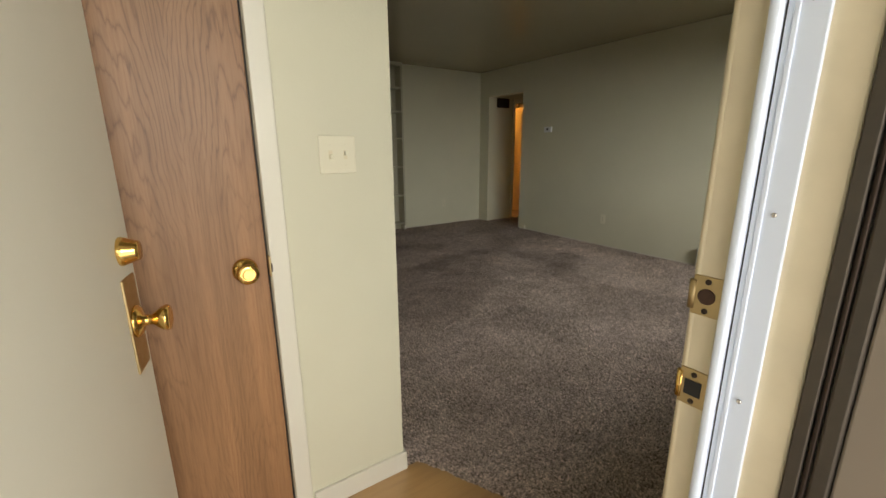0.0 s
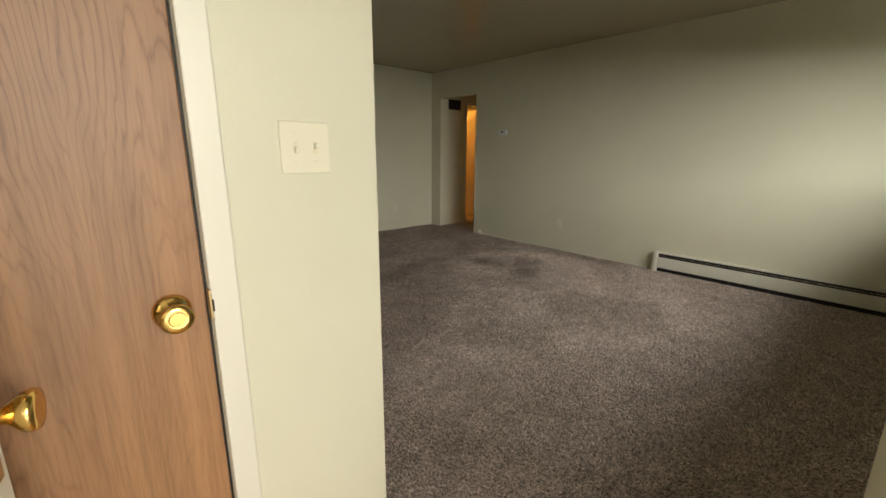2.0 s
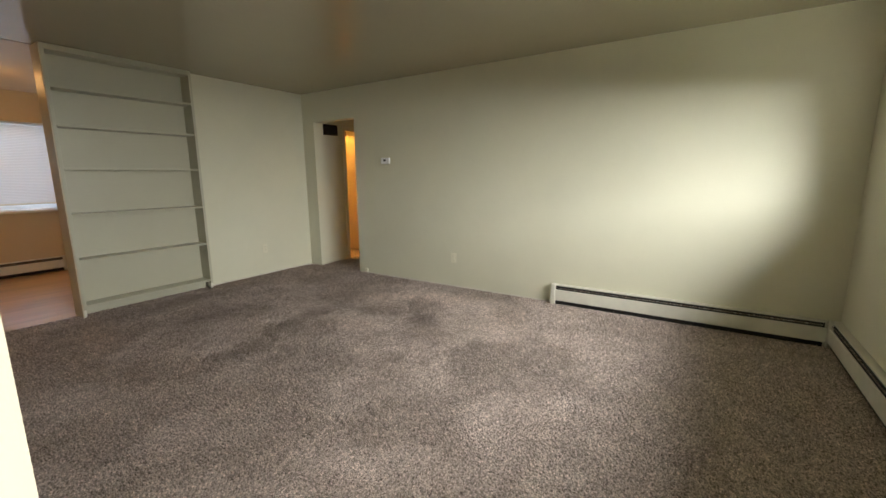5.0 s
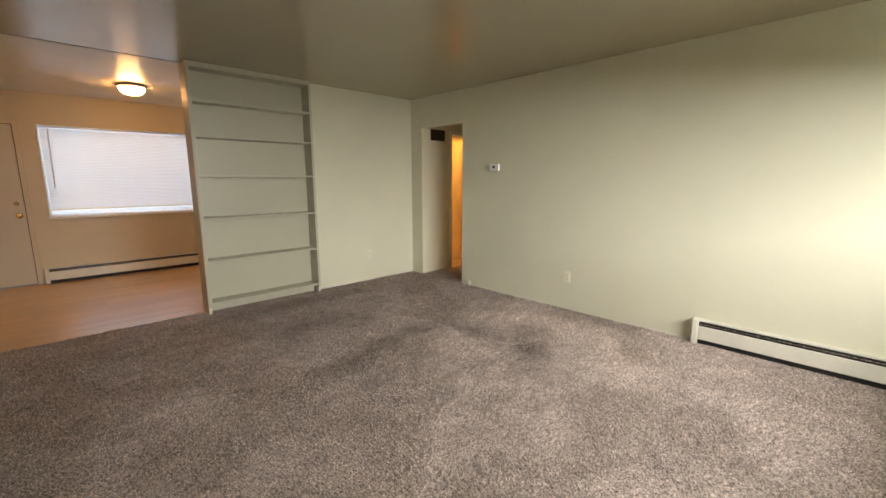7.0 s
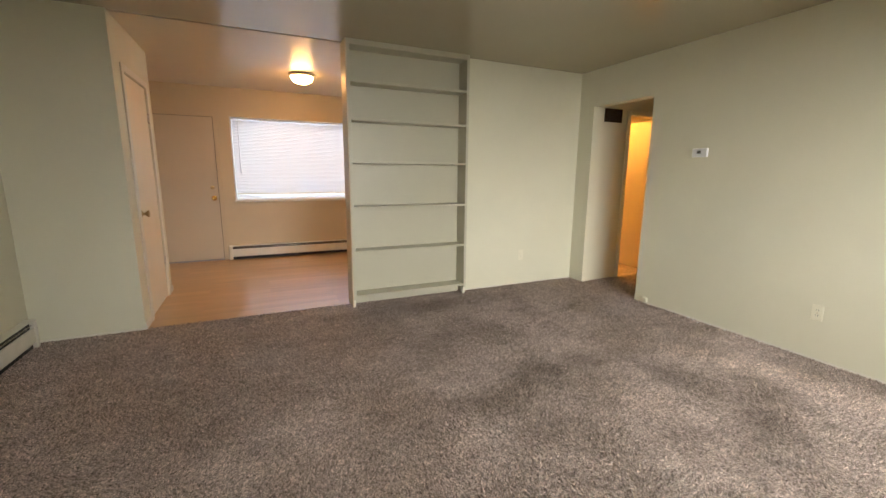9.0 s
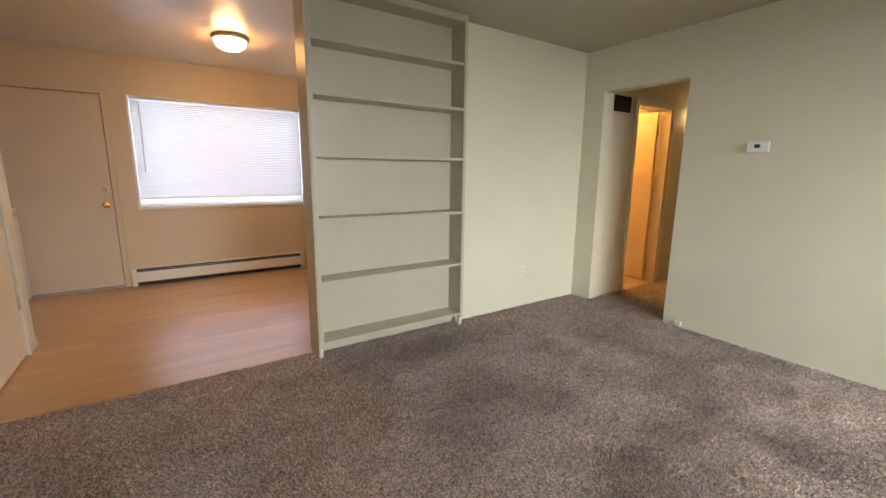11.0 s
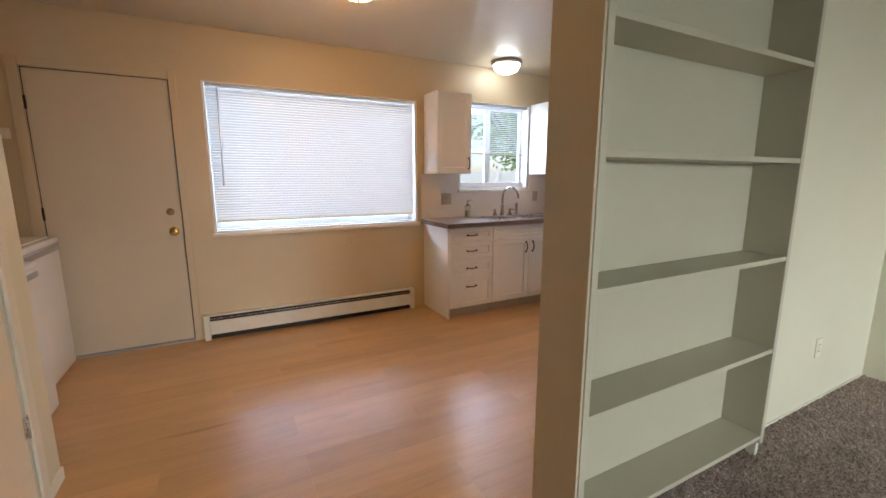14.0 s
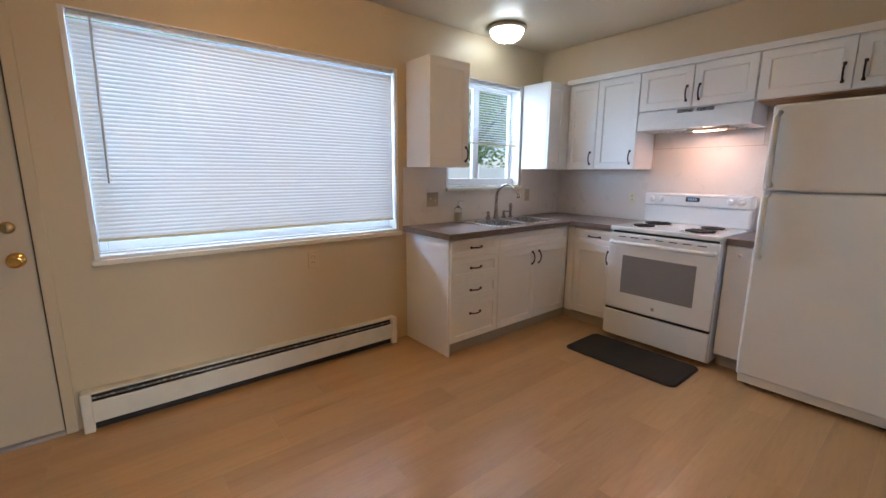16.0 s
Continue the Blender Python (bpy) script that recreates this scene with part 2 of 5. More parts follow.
def oak_material():
    """Flat-sawn veneer: three flitches with pointed arches that run out into plain streaks."""
    dark, light = (0.092, 0.040, 0.018), (0.365, 0.194, 0.093)
    m, t, b = nodes("oak_veneer", light, 0.46)
    v = coords(t)
    sep = t.nodes.new("ShaderNodeSeparateXYZ")
    t.links.new(v, sep.inputs[0])
    long = coords(t, (1.0, 1.0, 0.10))
    sway = noise_tex(t, coords(t, (0.5, 1.0, 1.0)), 1.6, 3, 0.5)
    side = math_node(t, "MULTIPLY_ADD", sway, 0.11, sep.outputs["X"])
    off = math_node(t, "PINGPONG", math_node(t, "ADD", side, 0.085), 0.125)
    rise = math_node(t, "MULTIPLY", math_node(t, "MULTIPLY", off, off), 560.0)
    rise = math_node(t, "MULTIPLY_ADD", sep.outputs["Z"], 9.0, rise)
    rise = math_node(t, "MULTIPLY_ADD", noise_tex(t, long, 16, 4, 0.55), 6.0, rise)
    rise = math_node(t, "MULTIPLY_ADD", noise_tex(t, v, 3.0, 2, 0.5), 5.0, rise)
    ring = math_node(t, "PINGPONG", rise, 0.5)
    mid = tuple((p + q) / 2 for p, q in zip(dark, light))
    bands = ramp(t, ring, [(0.0, dark), (0.07, mid), (0.22, light)])
    plain = ramp(t, noise_tex(t, coords(t, (1.0, 1.0, 0.02)), 24, 4, 0.6), [(0.34, scaled(light, 0.72)), (0.52, scaled(light, 0.94)), (0.68, scaled(light, 1.12))])
    figure = t.nodes.new("ShaderNodeMapRange")
    figure.inputs["From Min"].default_value, figure.inputs["From Max"].default_value = 0.33, 0.55
    figure.inputs["To Min"].default_value, figure.inputs["To Max"].default_value = 0.05, 0.50
    high = math_node(t, "MULTIPLY_ADD", sep.outputs["Z"], 0.16, math_node(t, "MULTIPLY", sep.outputs["X"], -0.18))
    high = math_node(t, "ADD", high, math_node(t, "MULTIPLY_ADD", noise_tex(t, coords(t, (2.2, 1, 0.6)), 3.0, 2, 0.5), 0.7, -0.02))
    t.links.new(high, figure.inputs["Value"])
    c = mixed(t, plain, bands, figure.outputs[0])
    broad = ramp(t, noise_tex(t, coords(t, (1.0, 1.0, 0.12)), 7, 3, 0.5), [(0.34, (0.80, 0.775, 0.75)), (0.64, (1.08, 1.07, 1.06))])
    c = mixed(t, c, broad, 0.9, "MULTIPLY")
    pores = noise_tex(t, coords(t, (1.0, 1.0, 0.05)), 190, 3, 0.7)
    c = mixed(t, c, ramp(t, pores, [(0.36, (0.76, 0.73, 0.71)), (0.56, (1, 1, 1))]), 0.7, "MULTIPLY")
    t.links.new(c, b.inputs["Base Color"])
    bump(t, b, pores, 0.12, 0.001)
    return m


OAK = oak_material()
LAMINATE = wood("oak_laminate", (0.39, 0.222, 0.094), (0.57, 0.350, 0.152), "x", 5.0, 0.27, True, 0.45, 0.09, 0.28)


gloss = LAMINATE.node_tree.nodes["Principled BSDF"]
gloss.inputs["Specular IOR Level"].default_value = 1.0
gloss.inputs["Roughness"].default_value = 0.30


def counter_material():
    m, t, b = nodes("counter_laminate", (0.2, 0.16, 0.14), 0.36)
    v = coords(t)
    c = ramp(t, noise_tex(t, v, 140, 3, 0.7), [(0.35, (0.135, 0.105, 0.09)), (0.6, (0.215, 0.175, 0.155))])
    c = mixed(t, c, ramp(t, noise_tex(t, v, 9, 4), [(0.3, (0.85, 0.84, 0.83)), (0.7, (1.06, 1.05, 1.04))]), 1.0, "MULTIPLY")
    t.links.new(c, b.inputs["Base Color"])
    bump(t, b, noise_tex(t, v, 300, 2), 0.08, 0.001)
    return m


COUNTER = counter_material()


def blind_material():
    m, t, b = nodes("blind_slat_vinyl", (0.74, 0.76, 0.77), 0.42)
    tr = t.nodes.new("ShaderNodeBsdfTranslucent")
    tr.inputs[0].default_value = (0.82, 0.82, 0.80, 1)
    mx = t.nodes.new("ShaderNodeMixShader")
    mx.inputs[0].default_value = 0.075
    out = t.nodes["Material Output"]
    t.links.new(b.outputs[0], mx.inputs[1])
    t.links.new(tr.outputs[0], mx.inputs[2])
    t.links.new(mx.outputs[0], out.inputs[0])
    return m


def glass_material(name, tint=(1, 1, 1)):
    m, t, b = nodes(name, tint, 0.02)
    b.inputs["Transmission Weight"].default_value = 1.0
    b.inputs["IOR"].default_value = 1.45
    return m


def leaf_material():
    """Leaves that let part of the light through."""
    m, t, b = nodes("leaf", (0.10, 0.19, 0.05), 0.5)
    c = ramp(t, noise_tex(t, coords(t), 2.0, 4), [(0.3, (0.09, 0.17, 0.035)), (0.7, (0.18, 0.30, 0.07))])
    t.links.new(c, b.inputs["Base Color"])
    tr = t.nodes.new("ShaderNodeBsdfTranslucent")
    tr.inputs[0].default_value = (0.30, 0.48, 0.10, 1)
    mx = t.nodes.new("ShaderNodeMixShader")
    mx.inputs[0].default_value = 0.6
    t.links.new(b.outputs[0], mx.inputs[1])
    t.links.new(tr.outputs[0], mx.inputs[2])
    t.links.new(mx.outputs[0], t.nodes["Material Output"].inputs[0])
    return m


def glowing(name, color, strength, base=(0.8, 0.8, 0.8)):
    m, t, b = nodes(name, base, 0.35)
    b.inputs["Emission Color"].default_value = (*color, 1)
    b.inputs["Emission Strength"].default_value = strength
    return m


BLIND = blind_material()
GLASS = glass_material("window_glass")
SOAP = glass_material("soap_bottle", (0.93, 0.90, 0.80))
DOME_WARM = glowing("lit_frosted_glass_warm", (1.0, 0.52, 0.16), 54.0)
DOME_SINK = glowing("lit_frosted_glass", (0.98, 1.0, 0.88), 10.5)
SCONCE = glowing("lit_sconce_glass", (1.0, 0.66, 0.26), 9.0)
HOODLAMP = glowing("hood_lamp_lens", (1.0, 0.56, 0.36), 60.0)
BATHLAMP = glowing("bath_lamp_glass", (1.0, 0.50, 0.08), 112.0)
DISPLAY = glowing("clock_display", (0.55, 0.72, 1.0), 0.5, (0.01, 0.02, 0.05))
MAT = painted("foam_mat_vinyl", (0.024, 0.019, 0.016), 0.80, 0.2, 90, 0.5)
LAWN = painted("lawn", (0.12, 0.19, 0.05), 0.9, 0.35, 60, 0.8, 0.8)
LEAF = leaf_material()
BARK = painted("bark", (0.10, 0.075, 0.05), 0.9, 0.3, 30, 0.8, 6.0)
CONCRETE = painted("concrete", (0.38, 0.36, 0.33), 0.85, 0.12, 120, 0.4, 3.0)
STUCCO = painted("outer_siding", (0.42, 0.37, 0.30), 0.8, 0.08, 90, 0.4, 3.0)
FENCE = painted("white_fence_vinyl", (0.66, 0.66, 0.64), 0.5, 0.04, 80, 0.05)
ROOF = painted("roof_felt", (0.12, 0.11, 0.10), 0.9, 0.2, 60, 0.4)
PINK = painted("far_room_paint", (0.60, 0.43, 0.33), 0.6, 0.05, 180, 0.2)

# ---- building blocks ----
ORIGIN = {}


def bm_box(x0, x1, y0, y1, z0, z1, bevel=0.0, bm=None, seg=2):
    bm = bm or bmesh.new()
    b2 = bmesh.new()
    bmesh.ops.create_cube(b2, size=1.0)
    for v in b2.verts:
        v.co = Vector((x0 + (v.co.x + 0.5) * (x1 - x0), y0 + (v.co.y + 0.5) * (y1 - y0), z0 + (v.co.z + 0.5) * (z1 - z0)))
    if bevel > 0:
        k = min(bevel, 0.45 * min(abs(x1 - x0), abs(y1 - y0), abs(z1 - z0)))
        bmesh.ops.bevel(b2, geom=b2.edges[:], offset=k, segments=seg, affect="EDGES", profile=0.5)
    return joined(bm, b2)


def joined(bm, other):
    table = {v: bm.verts.new(v.co) for v in other.verts}
    for f in other.faces:
        g = bm.faces.new([table[v] for v in f.verts])
        g.smooth = f.smooth
    other.free()
    return bm


def bm_turned(profile, segments=28, bm=None, centre=(0, 0, 0), axis="z"):
    """A body turned round an axis from (radius, height) pairs."""
    bm = bm or bmesh.new()
    rings = []
    for r, h in profile:
        ring = []
        for k in range(segments):
            a = 2 * math.pi * k / segments
            p = (r * math.cos(a), r * math.sin(a), h)
            if axis == "x":
                p = (h, r * math.cos(a), r * math.sin(a))
            elif axis == "y":
                p = (r * math.sin(a), h, r * math.cos(a))
            ring.append(bm.verts.new(Vector(centre) + Vector(p)))
        rings.append(ring)
    for lo, hi in zip(rings, rings[1:]):
        for k in range(segments):
            f = bm.faces.new((lo[k], lo[(k + 1) % segments], hi[(k + 1) % segments], hi[k]))
            f.smooth = True
    bm.faces.new(list(reversed(rings[0])))
    bm.faces.new(rings[-1])
    return bm


def bm_tube(points, radius, segments=12, bm=None):
    """A round bar along a line of points."""
    bm = bm or bmesh.new()
    pts = [Vector(p) for p in points]
    rings = []
    for n, p in enumerate(pts):
        way = (pts[min(n + 1, len(pts) - 1)] - pts[max(n - 1, 0)]).normalized()
        side = way.cross(Vector((0.31, 0.17, 0.94))).normalized()
        up = side.cross(way)
        rings.append([bm.verts.new(p + radius * (math.cos(2 * math.pi * k / segments) * side + math.sin(2 * math.pi * k / segments) * up)) for k in range(segments)])
    for lo, hi in zip(rings, rings[1:]):
        for k in range(segments):
            f = bm.faces.new((lo[k], lo[(k + 1) % segments], hi[(k + 1) % segments], hi[k]))
            f.smooth = True
    bm.faces.new(list(reversed(rings[0])))
    bm.faces.new(rings[-1])
    return bm


def bm_pad(x0, x1, y0, y1, z0, z1, r):
    """A flat pad with rounded corners and a sloping rim."""
    bm = bmesh.new()
    rings = []
    for inset, z in ((0.0, z0), (0.0, z0 + 0.3 * (z1 - z0)), (0.010, z1)):
        ring = []
        for cx, cy, a0 in ((x1 - r, y1 - r, 0), (x0 + r, y1 - r, 90), (x0 + r, y0 + r, 180), (x1 - r, y0 + r, 270)):
            for k in range(7):
                a = radians(a0 + 15 * k)
                ring.append(bm.verts.new((cx + (r - inset) * math.cos(a), cy + (r - inset) * math.sin(a), z)))
        rings.append(ring)
    for low, high in zip(rings, rings[1:]):
        for k in range(len(low)):
            bm.faces.new((low[k - 1], low[k], high[k], high[k - 1]))
    bm.faces.new(rings[-1])
    bm.faces.new(rings[0][::-1])
    return bm


def mesh_of(name, bm, material, shift=(0, 0, 0)):
    bmesh.ops.recalc_face_normals(bm, faces=bm.faces[:])
    for v in bm.verts:
        v.co -= Vector(shift)
    me = bpy.data.meshes.new(name)
    bm.to_mesh(me)
    bm.free()
    me.materials.append(material)
    return me


def part(name, bm, material, parent, label=""):
    shift = ORIGIN[parent.name]
    ob = new(name, mesh_of(name, bm, material, shift))
    ob.parent = parent
    ORIGIN[ob.name] = shift
    return tagged(ob, label) if label else ob


def thing(name, at, label, category, group=""):
    ob = new(name)
    ob.location = at
    ob.empty_display_size = 0.1
    ORIGIN[ob.name] = Vector(at)
    return tagged(ob, label, category, group)


def solo(name, bm, material, label, category, at=(0, 0, 0), group=""):
    ob = new(name, mesh_of(name, bm, material, at))
    ob.location = at
    ORIGIN[ob.name] = Vector(at)
    return tagged(ob, label, category, group)


def structure(name, bm, material, label="", category=""):
    ob = new(name, mesh_of(name, bm, material))
    ORIGIN[ob.name] = Vector((0, 0, 0))
    return tagged(ob, label, category, "", "structure")


def boxes(*rows, bevel=0.0):
    bm = bmesh.new()
    for r in rows:
        bm_box(*r, bevel=bevel, bm=bm)
    return bm


# ---- plan ----
EAST, NORTH, WEST, SOUTH, TOP = 5.09, 8.60, -0.07, -0.08, 2.436
KWEST = -0.42
SHELF_Y = 5.80

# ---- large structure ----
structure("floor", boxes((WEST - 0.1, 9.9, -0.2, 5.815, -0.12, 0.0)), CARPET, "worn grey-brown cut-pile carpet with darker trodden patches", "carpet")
lam_floor = structure("floor_kitchen", boxes((KWEST - 0.1, EAST + 0.1, 5.815, NORTH + 0.1, -0.12, -0.012)), SEAM, "light oak laminate plank floor of the kitchen", "floor")
structure("ceiling", boxes((WEST - 0.1, 9.9, -0.3, SHELF_Y + 0.05, TOP, TOP + 0.15)), LIVING_CEILING, "semi-gloss painted living room ceiling, toned darker tan for its dim light", "ceiling")
structure("ceiling_kitchen", boxes((KWEST - 0.1, EAST + 0.1, SHELF_Y + 0.05, NORTH + 0.1, TOP + 0.004, TOP + 0.15)), CEILING, "cream semi-gloss painted kitchen ceiling", "ceiling")

# walls
def wall(name, along, p0, p1, u0, u1, holes, mat, label, z0=0.0, z1=TOP):
    """A wall slab between the planes p0 and p1, along x or y from u0 to u1, pierced by holes (u0, u1, z0, z1)."""
    us = sorted({u0, u1, *[h[0] for h in holes], *[h[1] for h in holes]})
    zs = sorted({z0, z1, *[h[2] for h in holes], *[h[3] for h in holes]})
    bm = bmesh.new()
    table = {}

    def v(u, p, z):
        key = (round(u, 4), round(p, 4), round(z, 4))
        if key not in table:
            table[key] = bm.verts.new((u, p, z) if along == "x" else (p, u, z))
        return table[key]

    def solid(a, b):
        if not (0 <= a < len(us) - 1 and 0 <= b < len(zs) - 1):
            return False
        um, zm = (us[a] + us[a + 1]) / 2, (zs[b] + zs[b + 1]) / 2
        return not any(h[0] < um < h[1] and h[2] < zm < h[3] for h in holes)

    for a in range(len(us) - 1):
        for b in range(len(zs) - 1):
            if not solid(a, b):
                continue
            ua, ub, za, zb = us[a], us[a + 1], zs[b], zs[b + 1]
            for p in (p0, p1):
                bm.faces.new((v(ua, p, za), v(ub, p, za), v(ub, p, zb), v(ua, p, zb)))
            if not solid(a - 1, b):
                bm.faces.new((v(ua, p0, za), v(ua, p1, za), v(ua, p1, zb), v(ua, p0, zb)))
            if not solid(a + 1, b):
                bm.faces.new((v(ub, p0, za), v(ub, p1, za), v(ub, p1, zb), v(ub, p0, zb)))
            if not solid(a, b - 1):
                bm.faces.new((v(ua, p0, za), v(ub, p0, za), v(ub, p1, za), v(ua, p1, za)))
            if not solid(a, b + 1):
                bm.faces.new((v(ua, p0, zb), v(ub, p0, zb), v(ub, p1, zb), v(ua, p1, zb)))
    return structure(name, bm, mat, label, "wall")


wall("wall_east", "y", EAST, EAST + 0.12, -0.20, 5.90, [(4.80, 5.575, 0.0, 2.045)], WALL, "smooth cream painted wall with an uncased doorway")
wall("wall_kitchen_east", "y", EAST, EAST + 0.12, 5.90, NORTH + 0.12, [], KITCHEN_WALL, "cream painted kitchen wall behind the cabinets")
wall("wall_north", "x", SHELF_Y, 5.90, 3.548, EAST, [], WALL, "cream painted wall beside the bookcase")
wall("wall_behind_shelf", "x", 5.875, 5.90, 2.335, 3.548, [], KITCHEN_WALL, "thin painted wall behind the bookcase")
wall("wall_south", "x", -0.30, SOUTH, 1.70, EAST + 0.12, [(2.05, 4.55, 1.18, 1.92)], WALL, "cream painted front wall with a wide window")
wall("wall_entry", "x", 0.26, 0.40, WEST - 0.12, 1.70, [(0.155, 1.175, 0.0, 2.08)], WALL, "cream painted wall round the front door")
wall("wall_entry_return", "y", 1.58, 1.70, -0.30, 0.26, [], WALL, "cream painted return wall beside the front door")
wall("wall_west", "y", WEST - 0.12, WEST, 0.40, 5.80, [], WALL, "cream painted side wall above the baseboard heater")
wall("wall_kitchen_west", "y", KWEST - 0.12, KWEST, 5.80, NORTH + 0.12, [], KITCHEN_WALL, "cream painted wall behind the laundry machines")
wall("wall_closet_front", "x", 1.37, 1.47, WEST, 1.135, [(-0.068, 0.722, 0.0, 2.045)], WALL, "cream painted closet wall beside the front door")
wall("wall_closet_side", "y", 1.035, 1.135, 1.47, 2.19, [], WALL, "cream painted closet side wall")
wall("wall_closet_back", "x", 2.09, 2.19, WEST, 1.035, [], WALL, "cream painted closet back wall")
wall("wall_nib", "x", SHELF_Y, 5.90, KWEST, 0.54, [], WALL, "cream painted closet wall facing the living room")
wall("wall_nib_side", "y", 0.54, 0.64, SHELF_Y, 7.05, [(6.07, 6.83, 0.0, 2.062)], WALL, "cream painted closet wall with a door towards the kitchen")
wall("wall_nib_back", "x", 6.95, 7.05, KWEST, 0.54, [], KITCHEN_WALL, "cream painted closet wall beside the dryer")
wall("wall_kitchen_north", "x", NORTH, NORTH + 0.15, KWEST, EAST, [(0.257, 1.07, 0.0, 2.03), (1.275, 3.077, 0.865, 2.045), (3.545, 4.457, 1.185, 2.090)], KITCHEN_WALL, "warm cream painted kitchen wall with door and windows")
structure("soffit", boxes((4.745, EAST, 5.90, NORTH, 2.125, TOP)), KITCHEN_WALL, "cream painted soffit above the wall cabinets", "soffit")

# hall, bath and far room
wall("wall_hall_north", "x", 5.60, 5.70, EAST + 0.12, 7.72, [(5.70, 6.38, 0.0, 1.99)], WALL, "cream painted hall wall lit by a sconce")
wall("wall_hall_south", "x", 4.55, 4.65, EAST + 0.12, 9.9, [], WALL, "cream painted hall wall")
wall("wall_hall_end", "y", 8.1, 8.2, 4.65, 7.6, [(4.65, 5.56, 0.0, 2.04)], WALL, "cream painted end wall of the hall")
wall("wall_hall_side", "y", 7.62, 7.72, 5.70, 7.6, [], WALL, "cream painted wall at the hall's corner")
wall("wall_far_room", "y", 9.8, 9.9, 4.65, 7.6, [], PINK, "pinkish painted wall of the room past the hall")
wall("wall_far_room_north", "x", 7.5, 7.6, 7.72, 9.8, [(8.55, 9.45, 0.9, 2.0)], PINK, "pinkish painted wall with a window past the hall")
wall("wall_bath", "y", 5.21, 5.31, 5.70, 7.6, [], PINK, "painted bathroom side wall")
wall("wall_bath_back", "x", 7.5, 7.6, 5.31, 7.62, [], PINK, "painted bathroom back wall")
structure("ceiling_hall", boxes((EAST + 0.12, 9.9, SHELF_Y + 0.05, 7.7, TOP, TOP + 0.15)), CEILING)
structure("floor_hall", boxes((EAST + 0.12, 9.9, 5.815, 7.7, -0.12, -0.004)), CARPET, "carpet of the rooms past the hall", "carpet")

structure("ceiling_seam", boxes((0.64, 2.335, 5.842, 5.856, TOP - 0.004, TOP + 0.01)), SEAM, "thin dark seam between the two ceilings", "trim")
structure("soffit_trim", boxes((4.722, 4.745, 5.90, 8.30, 2.098, 2.14)), WHITE, "white painted trim strip above the wall cabinets", "trim")
# Roof out of view, its eaves sized to block high sky and direct sun.
structure("roof", boxes((-1.0, 10.6, -0.85, 9.15, 2.62, 2.78)), ROOF, "unseen flat dark roof with eaves that keep out the sun", "roof")
rng = random.Random(11)
edge = [(1.150, 1.369)]
for k in range(1, 40):
    u = k / 40
    edge.append((1.150 + 0.215 * u ** 0.8 + rng.uniform(-0.005, 0.005), 1.43 - 0.395 * u if u > 0.16 else 1.369))
edge += [(1.372, 1.03), (1.385, 0.405), (1.175, 0.405), (1.175, 0.395), (0.155, 0.395), (0.155, 0.405), (WEST, 0.405), (WEST, 1.369)]
slab = bmesh.new()
low, high = [[slab.verts.new((x, y, z)) for x, y in edge] for z in (-0.002, 0.006)]
slab.faces.new(high)
for k in range(len(edge)):
    slab.faces.new((low[k - 1], low[k], high[k], high[k - 1]))
bmesh.ops.recalc_face_normals(slab, faces=slab.faces)
structure("entry_floor", slab, LAMINATE, "light oak laminate floor at the front door with a ragged carpet edge", "floor")
# Slab out of view, added to stop the window lamp spilling into the entry.
structure("porch_roof", boxes((-1.0, 1.575, -2.2, 0.258, 2.25, 2.34)), STUCCO, "unseen tan slab that keeps the window lamp off the front door", "roof")
structure("ground", boxes((-60, 60, -60, 90, -0.6, -0.16)), LAWN, "lawn round the house", "lawn")
structure("pavement", boxes((-1.2, 1.58, -3.2, 0.255, -0.16, 0.003), bevel=0.01), CONCRETE, "grey concrete porch slab", "porch")
for name, rows, mat, label in (
    ("baseboard_closet", ((0.785, 1.147, 1.357, 1.37, 0.006, 0.085), (1.135, 1.147, 1.37, 2.19, 0.0, 0.085)), TRIM, "cream painted baseboard at the closet wall"),
    ("baseboard_nib", ((WEST, 0.648, SHELF_Y - 0.008, SHELF_Y, 0.0, 0.022), (0.64, 0.65, SHELF_Y, 6.0, 0.0, 0.06), (0.64, 0.65, 6.90, 7.05, 0.0, 0.06)), TRIM, "narrow cream baseboard round the closet corner"),
    ("baseboard_east", ((EAST - 0.006, EAST, 2.12, 4.80, 0.0, 0.018), (3.548, EAST - 0.006, SHELF_Y - 0.006, SHELF_Y, 0.0, 0.016)), TRIM, "thin painted strip along the carpet's edge"),
):
    structure(name, boxes(*rows, bevel=0.003), mat, label, "baseboard")


# ---- small makers ----
def brass_knob(parent, name, centre, way, mat=BRASS, rose=0.036, reach=0.065, label=""):
    """A round knob with rose and neck, whose axis runs along +-x or +-y."""
    axis, sign = way[1], 1 if way[0] == "+" else -1
    prof = [(rose, 0.0), (rose, 0.004), (rose * 0.8, 0.010), (0.013, 0.014), (0.011, reach * 0.45), (0.016, reach * 0.55), (0.025, reach * 0.72), (0.029, reach * 0.88), (0.027, reach * 0.97), (0.016, reach), (0.013, reach * 0.985)]
    return part(name, bm_turned([(r, sign * h) for r, h in prof], 28, None, centre, axis), mat, parent, label)


